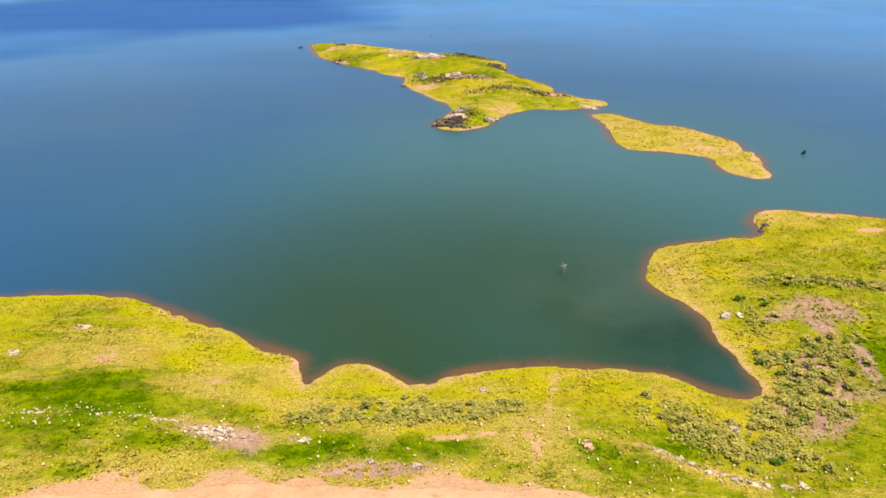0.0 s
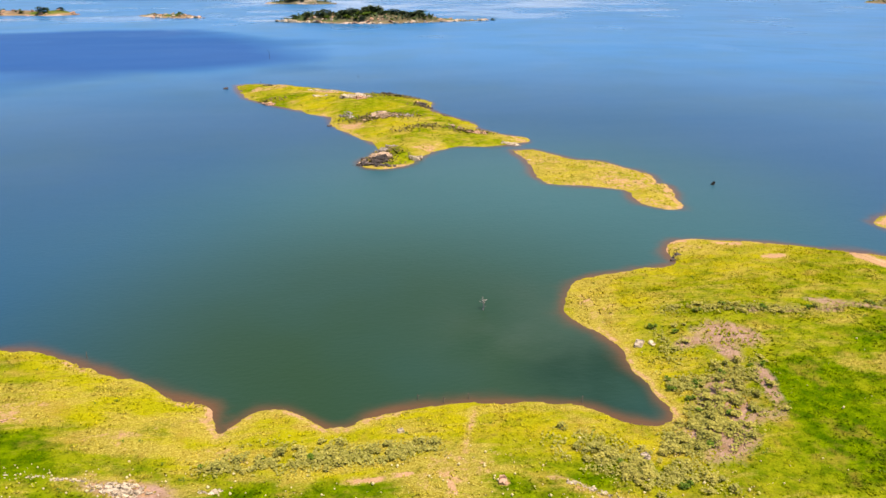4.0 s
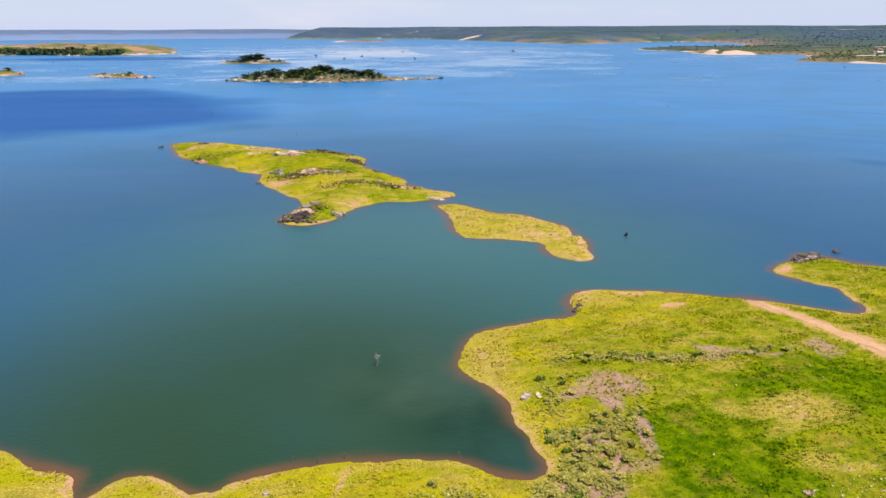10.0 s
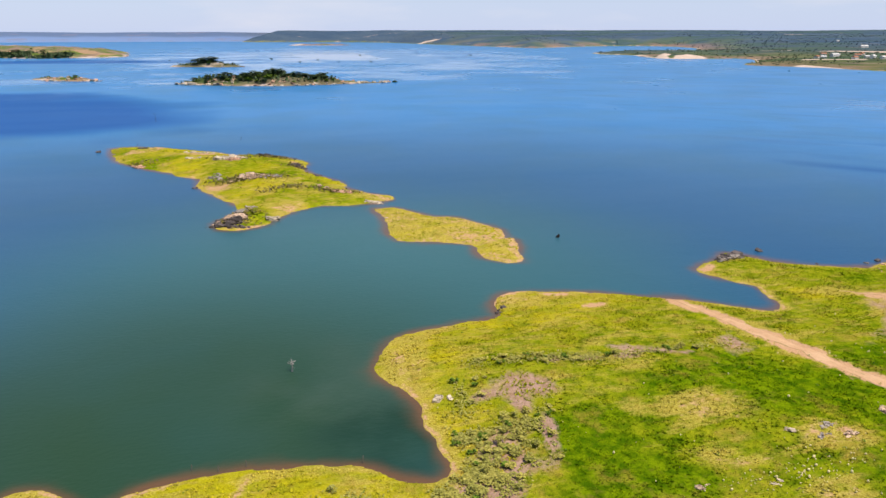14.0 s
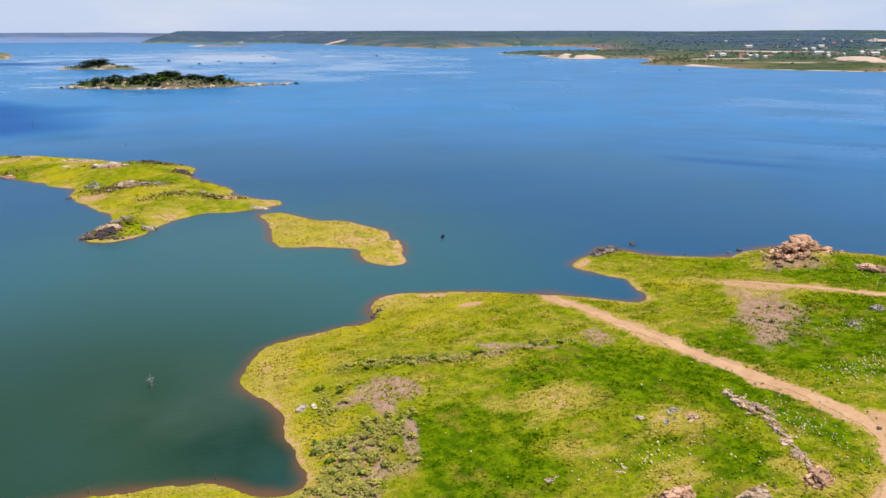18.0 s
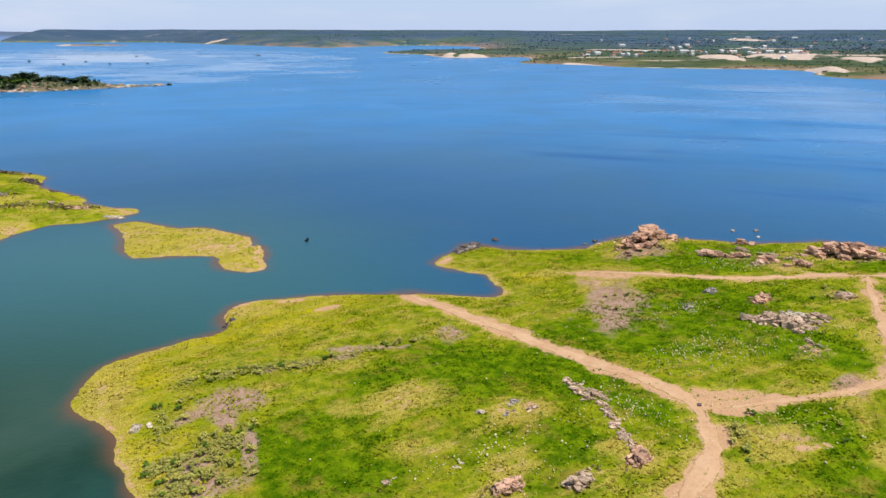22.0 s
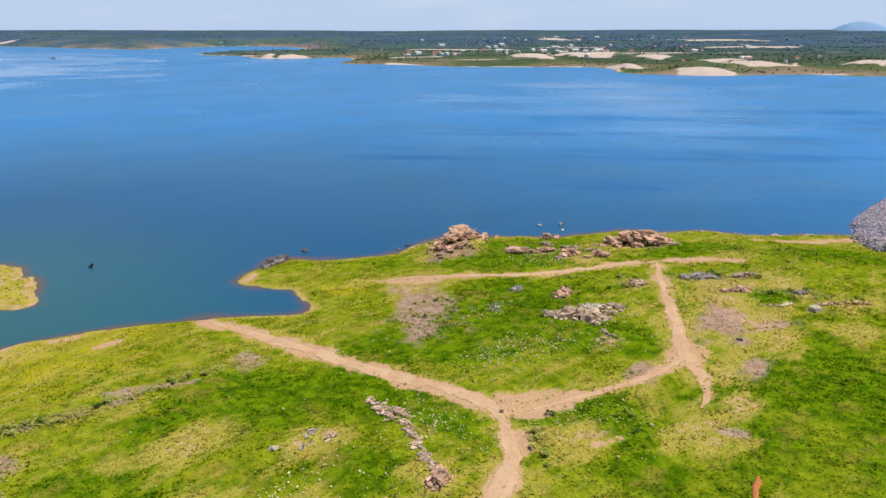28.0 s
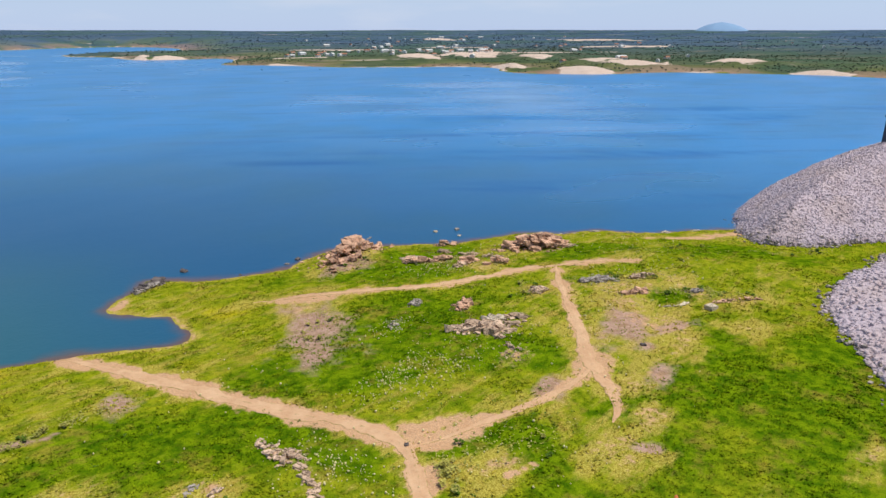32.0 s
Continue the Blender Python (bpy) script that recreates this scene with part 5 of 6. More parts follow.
def island_scrub():
    """Brown-green scrub round the island's outcrops, past counting."""
    spots = [(10, 259, 9, 3.5, 1100), (2, 302, 8, 4, 260), (8, 206, 5, 5, 600), (-37, 308, 5, 3, 200), (20, 306, 7, 2.5, 420), (30, 288, 4, 2.5, 300), (41, 234, 5, 2.0, 380), (24, 238, 8, 2, 250)]
    x = np.concatenate([rng.normal(px, a * 0.7, n) for px, py, a, b, n in spots])
    y = np.concatenate([rng.normal(py, b * 0.9, n) for px, py, a, b, n in spots])
    ok = signed(x, y, ISLAND_LINE) > 0.5
    x, y = x[ok], y[ok]
    n = len(x)
    base = np.stack([x, y, surface_z(island, x, y) + rng.uniform(0.15, 0.7, n)], -1)
    t, s = rng.uniform(0, 6.28, n), rng.uniform(0.2, 0.6, n)
    a = np.stack([np.cos(t) * s, np.sin(t) * s, rng.normal(0, 0.4, n) * s], -1)
    b = np.stack([-np.sin(t) * s, np.cos(t) * s, rng.normal(0, 0.4, n) * s], -1) * 0.7
    verts = np.stack([base - a, base - b, base + a, base + b], 1).reshape(-1, 3)
    ob = sheet("island_scrub", verts, np.arange(len(verts)).reshape(-1, 4), DRY_LEAF, False)
    tagged(ob, "brown-green scrub round the island's rocks", "scrub", kind="stuff")


island_scrub()

# ---- stone embankments at the eastern end ----
BANK_A = [(263.5, 57), (252, 52.5), (244.5, 46.5), (243.5, 41), (245.5, 36), (249.5, 31), (256, 26), (262, 20), (272, 8), (300, -30), (345, -80),
          (450, -60), (430, 25), (370, 58), (310, 64), (280, 62)]
BANK_B = [(249, 16), (241, 18.5), (223.5, 21), (206, 22), (199, 21.3), (192.5, 17.3), (182, 12), (169, 6), (152, -4), (150, -45), (210, -70), (285, -45), (268, 0)]


def build_bank(outline, steep, top, stones, label, seed, coarse=1.0):
    line = smooth_line(outline, 4, True)
    lo, hi = line.min(0) - 4, line.max(0) + 4
    hi[0] = min(hi[0], 400)
    xs, ys = np.arange(lo[0], hi[0], 1.5), np.arange(max(lo[1], -60), hi[1], 1.5)

    def bank_z(x, y):
        d = signed(x, y, line) + 0.8 * fbm(x, y, 9, seed, 3)
        full = np.maximum(d, 0)
        z = top * (1 - np.exp(-full * steep / top)) + 0.35 * fbm(x, y, 5, seed + 1, 3) * np.clip(d / 3, 0, 1)
        return np.where(d > 0, np.maximum(mainland_height(x, y), -0.4) * np.exp(-full / 25) + z + 0.1, -6)
    x, y = (v.ravel() for v in np.meshgrid(xs, ys))
    thing = sheet("stone_embankment", np.stack([x, y, bank_z(x, y)], -1), grid_faces(len(ys), len(xs)), RIPRAP)
    tagged(thing, label, "embankment", "stone embankments")
    # dumped rock over the face that the lake shore looks at
    px, py = scatter(stones, (lo[0], max(lo[1], -40), min(hi[0], 345), hi[1]), lambda x, y: np.where(signed(x, y, line) > -0.5, np.clip(1.3 - (x - lo[0]) / 130, 0.1, 1), 0))
    pz, n = bank_z(px, py), len(px)
    cube = np.array([(-1, -1, -1), (1, -1, -1), (1, 1, -1), (-1, 1, -1), (-1, -1, 1), (1, -1, 1), (1, 1, 1), (-1, 1, 1)], float)
    quad = np.array([(4, 5, 6, 7), (0, 1, 5, 4), (1, 2, 6, 5), (2, 3, 7, 6), (3, 0, 4, 7)])
    size = coarse * rng.uniform(0.10, 0.27, n) * rng.choice([0.8, 1, 1.5], n)
    turn = rng.uniform(0, 6.28, n)
    c, s = np.cos(turn)[:, None], np.sin(turn)[:, None]
    v = cube[None] * rng.uniform(0.45, 1.0, (n, 8, 3)) * size[:, None, None]
    v = np.stack([v[..., 0] * c - v[..., 1] * s, v[..., 0] * s + v[..., 1] * c, v[..., 2] * 0.6 + 0.3 * v[..., 0]], -1)
    v += np.stack([px, py, np.maximum(pz, -0.2) + 0.03], -1)[:, None]
    rubble = sheet("rubble", v.reshape(-1, 3), (quad[None] + 8 * np.arange(n)[:, None, None]).reshape(-1, 4), RIPRAP, False)
    rubble.parent = thing
    tagged(rubble, kind="stuff")
    # the larger blocks along the foot
    foot = line[(line[:, 0] < 275) & (line[:, 1] > -5)]
    for _ in range(110):
        p = foot[int(rng.integers(len(foot)))] + rng.normal(0, 1.1, 2)
        size = rng.uniform(0.4, 1.1)
        ob = new("block", BLOCKS[GREY_STONE.name][int(rng.integers(8))])
        ob.parent = thing
        ground_z = max(float(bank_z(p[:1], p[1:])[0]), main_z(*p), -0.2)
        ob.location = (p[0], p[1], ground_z + 0.15 * size)
        ob.rotation_euler = (rng.normal(0, 0.3), rng.normal(0, 0.3), rng.uniform(0, 6.28))
        ob.scale = (size, size * 0.8, size * 0.75)


build_bank(BANK_A, 0.92, 28.0, 60000, "high rounded embankment of grey-pink quarried stone by the lake", 61)
build_bank(BANK_B, 0.45, 12.0, 20000, "second embankment of grey quarried stone beside the meadow", 67, 1.5)


def build_tower():
    thing = new("intake_tower")
    thing.location = (336, 31.6, 18.5)
    tagged(thing, "dark concrete tower standing on the stone embankment", "tower")
    bm = bmesh.new()
    bmesh.ops.create_cone(bm, cap_ends=True, segments=16, radius1=1.7, radius2=1.4, depth=9, matrix=Matrix.Translation((0, 0, 4.0)))
    part("shaft", bm, CONCRETE, thing)
    bm = bmesh.new()
    bmesh.ops.create_cone(bm, cap_ends=True, segments=16, radius1=2.0, radius2=2.0, depth=0.4, matrix=Matrix.Translation((0, 0, 8.6)))
    part("platform", bm, CONCRETE, thing)


build_tower()

# ---- far islands, woods, houses ----


def tree_model(seed, tall, label, leaf=None):
    r = np.random.default_rng(seed)
    thing = new("tree")
    tagged(thing, label, "tree", "trees on the far islands")
    bm = bmesh.new()
    limb(bm, (0, 0, -0.5), (0.1 * tall, 0, 0.5 * tall), 0.05 * tall, 0.03 * tall)
    for k in range(4):
        t = k * 1.6 + r.uniform(-0.3, 0.3)
        limb(bm, (0.08 * tall, 0, 0.4 * tall), (0.1 * tall + 0.3 * tall * math.cos(t), 0.3 * tall * math.sin(t), 0.72 * tall), 0.025 * tall, 0.01 * tall, 4)
    part("trunk", bm, BARK, thing)
    bm = bmesh.new()
    for _ in range(9):
        t, q = r.uniform(0, 6.28), r.uniform(0.0, 0.4) * tall
        leaf_cloud(bm, (q * math.cos(t), q * math.sin(t), tall * r.uniform(0.12, 0.72)), (0.28 * tall, 0.28 * tall, 0.2 * tall), 20, 0.11 * tall, r)
    part("crown", bm, leaf or DARK_LEAF, thing)
    return thing


TREES = [tree_model(300 + i, 6.5 + i, "dark leafy tree on a far rocky island") for i in range(4)]
BUSHY = [tree_model(320 + i, 3.5 + i, "green bushy tree on a far rocky island", GREEN_LEAF) for i in range(2)]


def far_island(outline, top, reach, seed, label, trees, bushes, rocks, rock_mat, step=3.0, woods=None, share=0.35, wild=0.45, tan=0.5, thicket=0, litter=0.8):
    """An island of its own: ground, boulders and trees on it."""
    line = smooth_line(outline, 4, True)
    lo, hi = line.min(0) - 12, line.max(0) + 12
    xs, ys = np.arange(lo[0], hi[0], step), np.arange(lo[1], hi[1], step)
    x, y = (v.ravel() for v in np.meshgrid(xs, ys))

    def lift(x, y):
        d = signed(x, y, line) + 2.5 * fbm(x, y, 18, seed, 3)
        return np.maximum(slope_up(d, top, reach) + np.clip(d / 8, 0, 1) * 0.35 * top * fbm(x, y, 45, seed + 1, 3), -1.5), d
    z, d = lift(x, y)
    ob = sheet("far_island", np.stack([x, y, z], -1), grid_faces(len(ys), len(xs)), GROUND_COVER)
    survey(ob, "cover", (np.clip(0.9 - d / 6, 0, 0.7) + share * np.clip(fbm(x, y, 40, seed + 2, 3), 0, 1), 0.15 + 0 * d, np.clip(0.6 + 0.6 * fbm(x, y, 30, seed + 5, 3), 0, 1)))
    rim = np.clip(1.0 - np.abs(d - 1) / (0.25 * reach), 0, 1)
    survey(ob, "cover_far", (np.clip(litter + 0.8 * fbm(x, y, 35, seed + 6, 4), 0, 1), np.clip(tan * (0.35 + fbm(x, y, 3 * reach, seed + 4, 4)) + 0.8 * tan * rim, 0, 1), np.full(len(d), wild)))
    tagged(ob, label, "island", kind="structure")
    w = np.array(woods or [line.mean(0)])

    def spots(n, margin):
        px, py = scatter(n * 30, (lo[0], lo[1], hi[0], hi[1]), lambda x, y: signed(x, y, line) > margin)
        return px[:n], py[:n]
    px, py = spots(trees + bushes, 4)
    for i, (tx, ty) in enumerate(zip(px, py)):
        if woods and i < trees:
            k = w[int(rng.integers(len(w)))]
            tx, ty = k[0] + rng.normal(0, k[2]), k[1] + rng.normal(0, 7)
        tz, td = lift(np.array([tx]), np.array([ty]))
        if td[0] < 2:
            continue
        t = copy_thing(TREES[int(rng.integers(4))] if i < trees else BUSHY[int(rng.integers(2))], pose(tx, ty, float(tz[0]), 0, 0, rng.uniform(0, 360)))
        k = rng.uniform(0.6, 1.05) * (1.35 - 0.9 * min(abs(tx - w[:, 0].mean()) / (hi[0] - lo[0]) * 2, 1))
        t.scale = (k * 1.5, k * 1.5, k * 0.85)
    if thicket:
        bx, by = spots(thicket, 5)
        bz, bd = lift(bx, by)
        ok = fbm(bx, by, 14, seed + 8, 3) > -0.2
        base = np.stack([bx, by, bz + rng.uniform(0.2, 2.6, len(bx))], -1)[ok]
        t, s = rng.uniform(0, 6.28, len(base)), rng.uniform(0.7, 1.7, len(base))
        a = np.stack([np.cos(t) * s, np.sin(t) * s, rng.normal(0, 0.5, len(base)) * s], -1)
        b = np.stack([-np.sin(t) * s, np.cos(t) * s, rng.normal(0, 0.8, len(base)) * s], -1) * 0.8
        verts = np.stack([base - a, base - b, base + a, base + b], 1).reshape(-1, 3)
        bushes_ob = sheet("thicket", verts, np.arange(len(verts)).reshape(-1, 4), DARK_LEAF, False)
        tagged(bushes_ob, "low dark green thicket under the island's trees", "scrub", kind="stuff")
    if rocks:
        heap = new("rock_outcrop")
        heap.location = (float(line[:, 0].mean()), float(line[:, 1].mean()), 0)
        tagged(heap, "bare boulders along the shore of a far island", "rocks", "rocks of the far islands")
        rim = line[rng.integers(len(line), size=rocks)] + rng.normal(0, 4, (rocks, 2))
        rim[:, 0] = np.where(rng.random(rocks) < 0.3, np.minimum(rim[:, 0], lo[0] + 0.3 * (hi[0] - lo[0])), rim[:, 0])
        rim[:, 1] = np.where(rng.random(rocks) < 0.6, np.minimum(rim[:, 1], line[:, 1].mean()), rim[:, 1])
        rz, rd = lift(rim[:, 0], rim[:, 1])
        for (bx, by), bz, bd in zip(rim, rz, rd):
            if bd > -2:
                b = new("boulder", BLOCKS[(rock_mat if rng.random() < 0.6 else RED_GRANITE).name][int(rng.integers(8))])
                b.parent = heap
                size = rng.uniform(1.5, 4.5)
                b.location = (bx - heap.location.x, by - heap.location.y, max(float(bz), 0) + 0.15 * size)
                b.rotation_euler = (rng.normal(0, 0.2), rng.normal(0, 0.2), rng.uniform(0, 6.28))
                b.scale = (size * 1.3, size, size * 0.8)
    return ob


def build_far_islands():
    far_island([(-88, 829), (-60, 806), (-25, 780), (10, 769), (45, 769), (72, 776), (100, 787), (139, 798), (138, 803), (95, 798), (78, 812), (40, 832), (0, 842), (-45, 842)],
               9, 16, 71, "wooded rocky island with a pale rock shore far out in the lake", 62, 80, 300, PALE_STONE, 2.5, [(-5, 800, 14), (8, 805, 12), (20, 806, 16), (45, 802, 16), (66, 796, 8), (-35, 812, 12)], 0.9, 0.75, 0.42, 1000)
    far_island([(-146, 1258), (-110, 1236), (-60, 1226), (-28, 1232), (-60, 1250), (-110, 1262)], 7, 10, 73, "low dark wooded island far out in the lake", 9, 10, 10, GRANITE, 3.0, [(-95, 1246, 14), (-75, 1244, 16)], 0.35, 0.8, 0.35, 500)
    far_island([(-264, 950), (-240, 918), (-222, 908), (-195, 896), (-170, 886), (-190, 906), (-225, 940)], 5, 8, 77, "small bare rocky island far out in the lake", 0, 7, 70, PALE_STONE, 2.5)
    far_island([(-470, 1000), (-400, 975), (-370, 970), (-351, 988), (-380, 1010), (-440, 1030)], 6, 10, 79, "small rocky islet with reddish rocks", 4, 8, 50, RED_GRANITE, 3.0)
    far_island([(-900, 1850), (-605, 1786), (-470, 1718), (-400, 1760), (-330, 1800), (-330, 1900), (-430, 2300), (-800, 2500), (-1100, 2200)],
               16, 90, 83, "broad scrub-covered headland with a dark wooded shore", 14, 14, 30, RED_GRANITE, 12.0, [(-640, 1850, 45), (-500, 1800, 35)], 1.3, 0.35, 0.45, 0, 0.6)
    far_island([(80, 3300), (200, 3270), (340, 3290), (330, 3330), (180, 3350)], 7, 20, 87, "bare reddish island near the far shore", 0, 14, 16, RED_GRANITE, 6.0, None, 1.2)


build_far_islands()


def drowned_trees():
    for x, y in [(14, 1568), (61, 1837), (105, 1513), (146, 1865), (198, 1371), (236, 1308), (137, 1385), (378, 1859), (488, 1734), (-183, 1518), (115, 1264),
                 (233, 1551), (67, 1401), (225, 1798), (808, 848), (743, 908), (485, 1745), (152, 798)]:
        m = TREES[int(rng.integers(4))]
        t = copy_thing(m, pose(x, y, -2.6, 0, 0, rng.uniform(0, 360)))
        tagged(t, "half-drowned dark tree standing in the lake", "tree", "drowned trees")
        t.scale = (rng.uniform(0.5, 0.9),) * 2 + (rng.uniform(0.55, 0.75),)


drowned_trees()
for model in TREES + BUSHY:
    for piece in list(model.children):
        bpy.data.objects.remove(piece)
    bpy.data.objects.remove(model)


def far_z(x, y):
    d = signed(x, y, FAR_LINE)
    d = d + 14 * fbm(x, y, 110, 31, 4) * np.exp(-(d / 90) ** 2)
    return far_height(x, y, d), d


def far_woods():
    """The woods and scattered trees of the far shore, past counting."""
    bearing = np.radians(rng.uniform(-30, 100, 60000))
    r = 850 * np.exp(rng.random(60000) * math.log(4700 / 850))
    x, y = 27 + r * np.sin(bearing), -5 + r * np.cos(bearing)
    ok = rng.random(len(x)) < 0.06 + 0.8 * (fbm((x - y) * 0.35, x + y, 90, 92, 4) > 0.05)
    x, y = x[ok], y[ok]
    z, d = far_z(x, y)
    ok = (d > 6) & (patches(x, y, SANDS, 0.35) < 0.3)
    x, y, z = x[ok], y[ok], z[ok]
    n = len(x)
    octa = np.array([(1, 0, 0), (0.3, 0.95, 0), (-0.8, 0.6, 0), (-0.8, -0.6, 0), (0.3, -0.95, 0), (0.1, 0, 0.75), (0, 0, -0.7)])
    tri = np.array([(0, 1, 5), (1, 2, 5), (2, 3, 5), (3, 4, 5), (4, 0, 5), (1, 0, 6), (2, 1, 6), (3, 2, 6), (4, 3, 6), (0, 4, 6)])
    size = rng.uniform(0.8, 2.0, n) * np.clip(np.hypot(x, y) / 1500, 0.9, 1.5)
    parts = octa[None] * rng.uniform(0.6, 1.25, (n, 7, 1)) * size[:, None, None] * (1.35, 1.35, 0.8) + np.stack([x, y, z + 0.5 * size], -1)[:, None]
    # trees past about 1900 m take the leaf colour with painted haze
    hazed = np.hypot(x, y) + 250 * fbm(x, y, 300, 97, 3) > 1900
    for pick, mat, text in ((~hazed, FAR_LEAF, "scrub woodland and scattered trees of the far shore"), (hazed, HAZED_LEAF, "woodland of the far uplands, haze painted into its blue")):
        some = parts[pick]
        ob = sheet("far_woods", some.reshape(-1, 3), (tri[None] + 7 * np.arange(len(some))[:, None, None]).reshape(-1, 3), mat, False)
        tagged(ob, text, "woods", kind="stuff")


far_woods()


def shore_belt():
    """The dark thicket along the headland's near shore."""
    line = smooth_line([(-900, 1852), (-780, 1828), (-690, 1808), (-605, 1790), (-530, 1755), (-470, 1724), (-430, 1742)], 40)
    p = line[rng.integers(len(line), size=15000)] + rng.normal(0, 5, (15000, 2)) + np.stack([np.zeros(15000), rng.uniform(0, 50, 15000)], -1)
    n = len(p)
    base = np.stack([p[:, 0], p[:, 1], 1 + rng.uniform(0, 7, n) * (0.6 + 0.5 * fbm(p[:, 0], p[:, 1], 40, 98, 3)) + 0.1 * np.clip(p[:, 1] - 1740 + 0.3 * (p[:, 0] + 470), 0, 60)], -1)
    t, s = rng.uniform(0, 6.28, n), rng.uniform(2.0, 4.4, n)
    a = np.stack([np.cos(t) * s, np.sin(t) * s, rng.normal(0, 0.5, n) * s], -1)
    b = np.stack([-np.sin(t) * s, np.cos(t) * s, rng.normal(0, 0.9, n) * s], -1) * 0.8
    verts = np.stack([base - a, base - b, base + a, base + b], 1).reshape(-1, 3)
    ob = sheet("shore_thicket", verts, np.arange(len(verts)).reshape(-1, 4), DARK_LEAF, False)
    tagged(ob, "dark thicket along the near shore of the headland", "woods", kind="stuff")


shore_belt()


def house_model(wide, deep, tall, wall_mat, roof_mat):
    thing = new("house")
    tagged(thing, "small whitewashed farmhouse on the far shore", "house", "houses on the far shore")
    bm = bmesh.new()
    bmesh.ops.create_cube(bm, size=1, matrix=Matrix.Translation((0, 0, tall / 2)) @ Matrix.Diagonal((wide, deep, tall, 1)))
    part("wall", bm, wall_mat, thing)
    bm = bmesh.new()
    w, d, h = wide / 2 + 0.5, deep / 2 + 0.5, tall + 0.32 * deep
    v = [bm.verts.new(p) for p in ((-w, -d, tall), (w, -d, tall), (w, d, tall), (-w, d, tall), (-w, 0, h), (w, 0, h))]
    for f in ((0, 1, 5, 4), (2, 3, 4, 5), (3, 0, 4), (1, 2, 5), (3, 2, 1, 0)):
        bm.faces.new([v[i] for i in f])
    part("roof", bm, roof_mat, thing)
    for name, x, w, z, h in (("door", 0, 1.0, 1.05, 2.1), ("window", -wide / 3.2, 1.1, 1.6, 1.1), ("window", wide / 3.2, 1.1, 1.6, 1.1)):
        bm = bmesh.new()
        bmesh.ops.create_cube(bm, size=1, matrix=Matrix.Translation((x, -deep / 2 - 0.02, z)) @ Matrix.Diagonal((w, 0.1, h, 1)))
        part(name, bm, BARK, thing)
    return thing


def build_houses():
    models = [house_model(11, 7, 3.4, WALL_PAINT, ROOF_TILE), house_model(19, 8, 4.4, WALL_PAINT, ROOF_SHEET), house_model(9, 6, 3.8, WALL_PAINT, ROOF_SHEET)]
    for cx, cy, n, spread in ((1370, 1100, 10, 70), (1274, 883, 6, 60), (1625, 1440, 10, 120), (2333, 1846, 14, 220), (1064, 1146, 6, 50), (1270, 1223, 6, 60), (1900, 900, 12, 260), (950, 1330, 6, 30), (1250, 560, 5, 70)):
        for _ in range(int(n * 1.5)):
            x, y = cx + rng.normal(0, spread), cy + rng.normal(0, spread)
            z, d = far_z(np.array([x]), np.array([y]))
            if d[0] > 8:
                copy_thing(models[int(rng.integers(3))], pose(x, y, float(z[0]) - 0.3, 0, 0, rng.uniform(-40, 40)))
    for m in models:
        for c in list(m.children):
            bpy.data.objects.remove(c)
        bpy.data.objects.remove(m)


build_houses()


def far_hill():
    """A single broad hill on the skyline."""
    n, m = 40, 14
    verts, faces = [], []
    for j in range(m + 1):
        s = j / m
        for i in range(n):
            a = 2 * math.pi * i / n
            r = 165 * (1 - s) ** 1.0 * (1 + 0.1 * noise.noise((math.cos(a) * 2, math.sin(a) * 2, s * 2)))
            verts.append((4530 + r * math.cos(a), 1477 + r * math.sin(a), 56 + 60 * s ** 0.85 * (1.6 - 0.6 * s)))
    faces = [(j * n + i, j * n + (i + 1) % n, (j + 1) * n + (i + 1) % n, (j + 1) * n + i) for j in range(m) for i in range(n)]
    ob = sheet("backdrop_hill", verts, faces, HILL)
    tagged(ob, "lone hill on the far skyline, painted blue for haze", "hill", kind="structure")


far_hill()


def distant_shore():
    """Upright strip at the end of sight, painted as hazy north-western land and water."""
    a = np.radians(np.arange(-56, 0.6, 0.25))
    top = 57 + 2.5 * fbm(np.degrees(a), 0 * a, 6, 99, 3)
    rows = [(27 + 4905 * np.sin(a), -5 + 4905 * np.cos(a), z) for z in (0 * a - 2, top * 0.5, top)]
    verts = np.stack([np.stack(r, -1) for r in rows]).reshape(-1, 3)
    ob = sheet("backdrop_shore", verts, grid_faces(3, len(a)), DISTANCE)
    tagged(ob, "backdrop strip painted as low hazy shore at the end of sight", "distant shore", kind="structure")


distant_shore()

# ---- dead wood in the water ----


def snag(x, y, tall, twigs, seed, label, lean=0.0, thick=1.0, wood=None):
    """A dead stem in the water with its twigs."""
    r = np.random.default_rng(seed)
    bm = bmesh.new()
    top = (lean * tall, 0.1 * tall, tall)
    limb(bm, (0, 0, -0.8), top, (0.09 + 0.014 * tall) * thick, 0.035 * thick)
    ob = part("dead_branch", bm, wood or DRIFTWOOD)
    ob.location = (x, y, 0)
    for _ in range(twigs):
        s, t = r.uniform(0.3, 0.95), r.uniform(0, 6.28)
        p = Vector(top) * s
        bm = bmesh.new()
        limb(bm, p, p + Vector((0.45 * tall * math.cos(t) * r.uniform(0.4, 1), 0.45 * tall * math.sin(t) * r.uniform(0.4, 1), 0.3 * tall * r.uniform(0.1, 1))), 0.05 * thick, 0.018 * thick, 4)
        part("twig", bm, wood or DRIFTWOOD, ob)
    return tagged(ob, label, "dead wood")


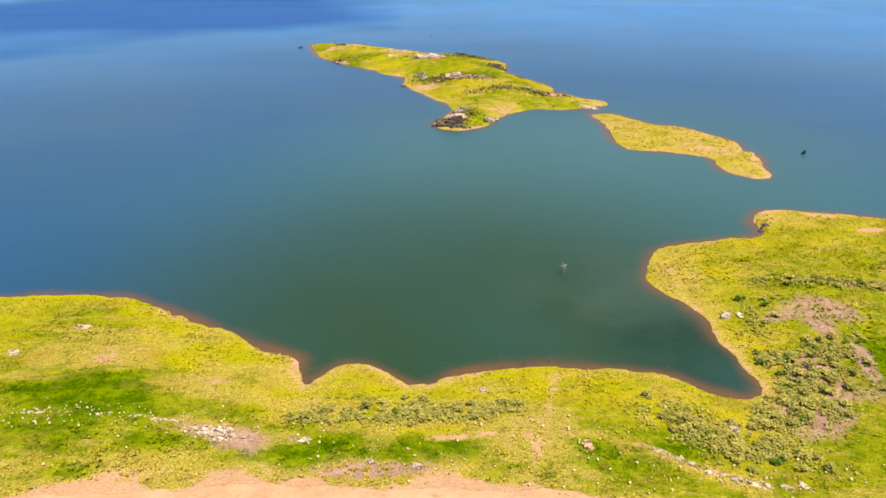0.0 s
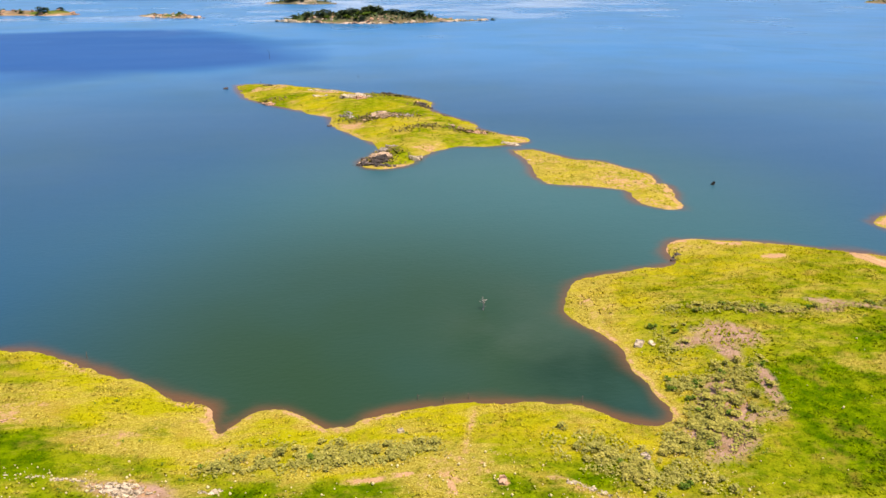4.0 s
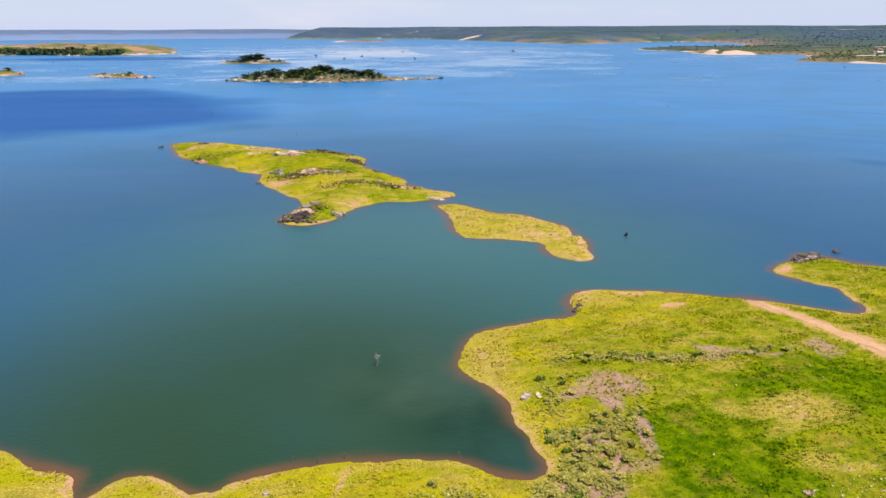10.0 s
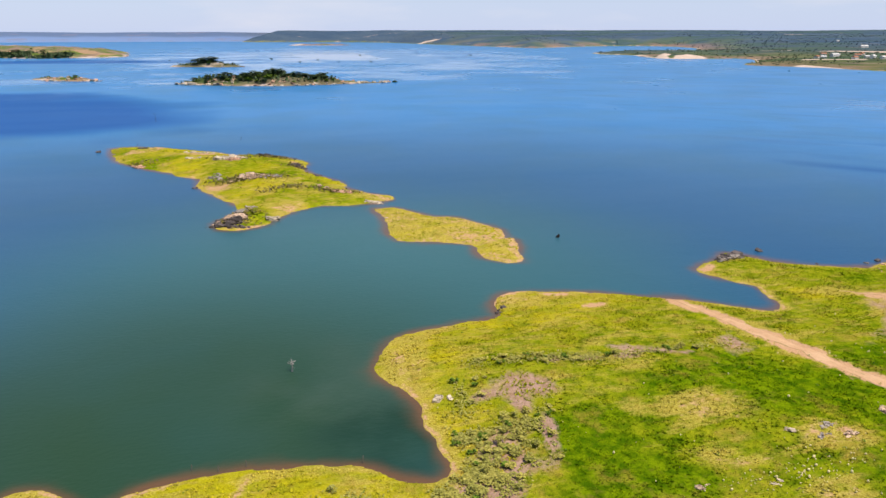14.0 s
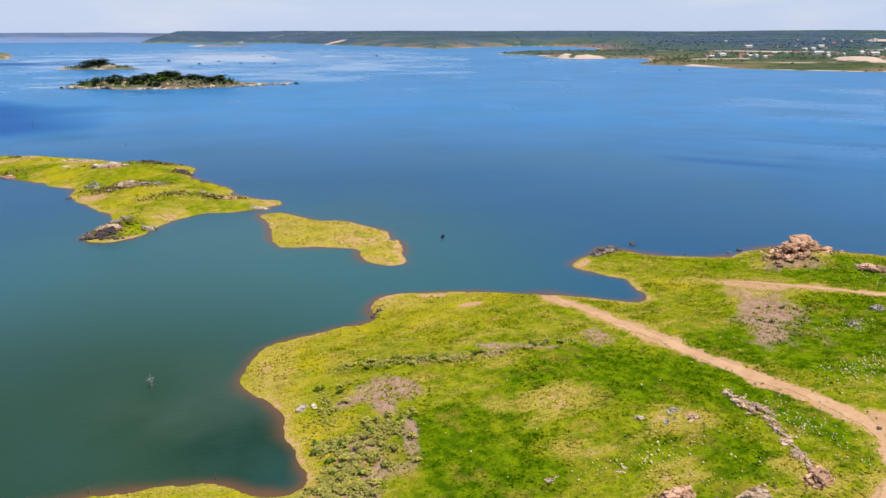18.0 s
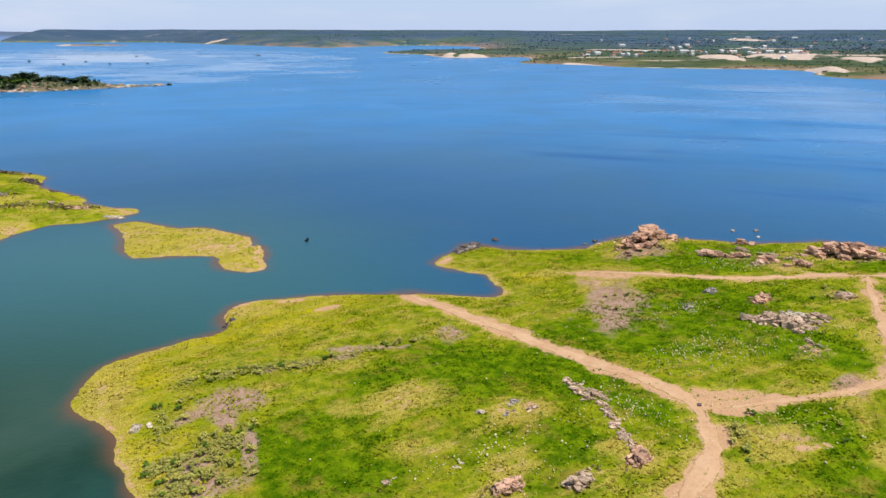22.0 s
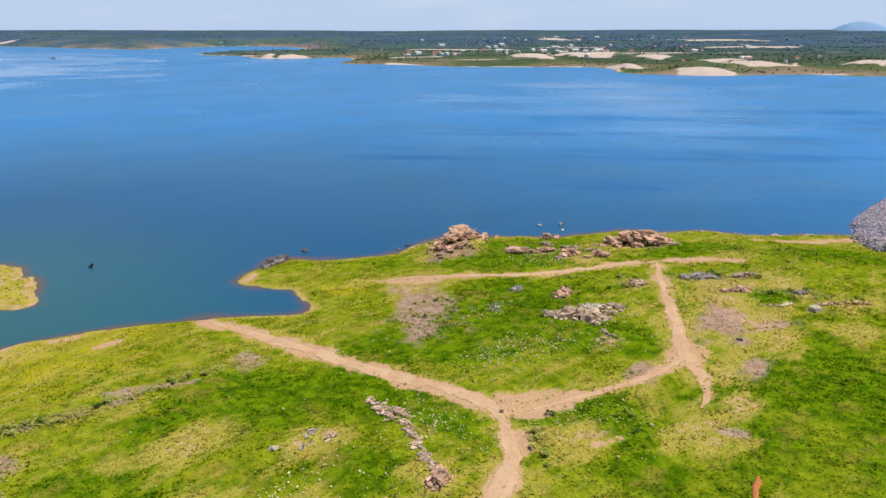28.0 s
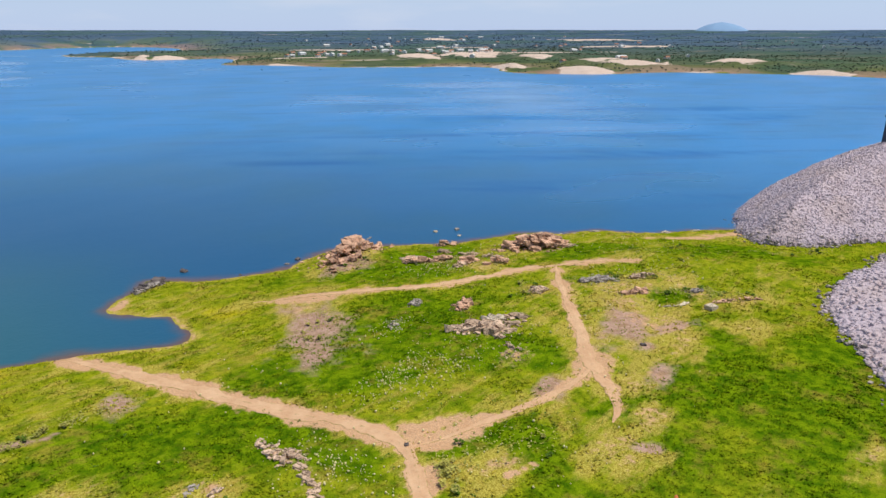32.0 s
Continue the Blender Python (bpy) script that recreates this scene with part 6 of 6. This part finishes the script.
snag(22.1, 103, 1.9, 12, 1, "bleached dead sapling standing in the green cove", 0.1, 1.3, PALE_WOOD)
snag(93.6, 168, 0.75, 8, 2, "dark dead branch jutting from the open water", 1.3, 7.0, WET_WOOD)
snag(2.1, 375.5, 1.6, 6, 3, "dark dead branches beyond the island", 0.5)
snag(-52.6, 467.5, 5.0, 3, 4, "tall dead trunk standing far out in the lake")
snag(-46, 362, 1.4, 4, 5, "dead branches off the island's western end", 0.6)
for px, py, k in ((15.9, 77.4, 6), (9.2, 78.0, 7), (12.5, 77.0, 8), (-38, 94.5, 9), (30.5, 74.8, 10)):
    snag(px, py, 0.9, 1, k, "thin wooden stake in the shallows")


def clay_scar():
    """A strip of orange clay broken open in the rough grass."""
    rows, cols = 26, 9
    u, v = np.meshgrid(np.linspace(-1, 1, cols), np.linspace(0, 1, rows))
    half = 0.5 * np.sqrt(np.clip(np.sin(math.pi * (0.06 + 0.88 * v)), 0, 1)) * (1 + 0.35 * fbm(4 * v + 3 * (u > 0), 0 * v, 1.0, 64, 3))
    along, side = 5.2 * v, u * half
    c, s = math.cos(radians(201)), math.sin(radians(201))
    x, y = (124.5 + along * c - side * s).ravel(), (20.7 + along * s + side * c).ravel()
    z = mainland_height(x, y) + (0.05 + 0.16 * (1 - u ** 2) + 0.04 * fbm(6 * u, 14 * v, 1.0, 65, 3)).ravel() - 0.25 * (np.abs(u) > 0.99).ravel()
    ob = sheet("clay_scar", np.stack([x, y, z], -1), grid_faces(rows, cols)[:, ::-1], CLAY)
    tagged(ob, "strip of bright orange clay broken open in rough grass", "bare clay", kind="structure")


clay_scar()


def build_tracks():
    for k, (line, half) in enumerate(TRACKS):
        p = smooth_line(line, 20)
        tang = np.gradient(p, axis=0)
        tang /= np.linalg.norm(tang, axis=1)[:, None]
        side = np.stack([tang[:, 1], -tang[:, 0]], -1)
        cols = np.linspace(-1, 1, 11)
        taper = np.clip(np.minimum(np.arange(len(p)), np.arange(len(p))[::-1]) / (60 if half < 1.5 else 24) + 0.1, 0, 1) ** (1.0 if half < 1.5 else 0.6)
        left, right = (half * taper * (1.0 + 0.45 * fbm(p[:, 0] + 90 * e, p[:, 1], 9, 60 + k, 3) + 0.55 * fbm(p[:, 0], p[:, 1], 2.6, 70 + 5 * k + e, 4)) for e in (0, 1))
        w = np.where(cols < 0, left[:, None], right[:, None]) * cols
        x, y = p[:, :1] + side[:, :1] * w, p[:, 1:] + side[:, 1:] * w
        z = mainland_height(x.ravel(), y.ravel()).reshape(x.shape)
        rut = -0.05 * np.exp(-((np.abs(cols) - 0.5) / 0.18) ** 2) + 0.02
        z = z + 0.05 + rut - 0.22 * (np.abs(cols) > 0.99)
        ob = sheet("road", np.stack([x, y, z], -1).reshape(-1, 3), grid_faces(len(p), len(cols))[:, ::-1], ROAD)
        one = np.ones(x.shape)
        survey(ob, "wear", ((one * np.exp(-(cols / 0.22) ** 2)).ravel(), (one * np.clip((np.abs(cols) - 0.55) / 0.45, 0, 1)).ravel(), (0 * one).ravel()))
        tagged(ob, "sandy pink-brown earth track worn through the grass", "road", group="earth tracks", kind="structure")


build_tracks()
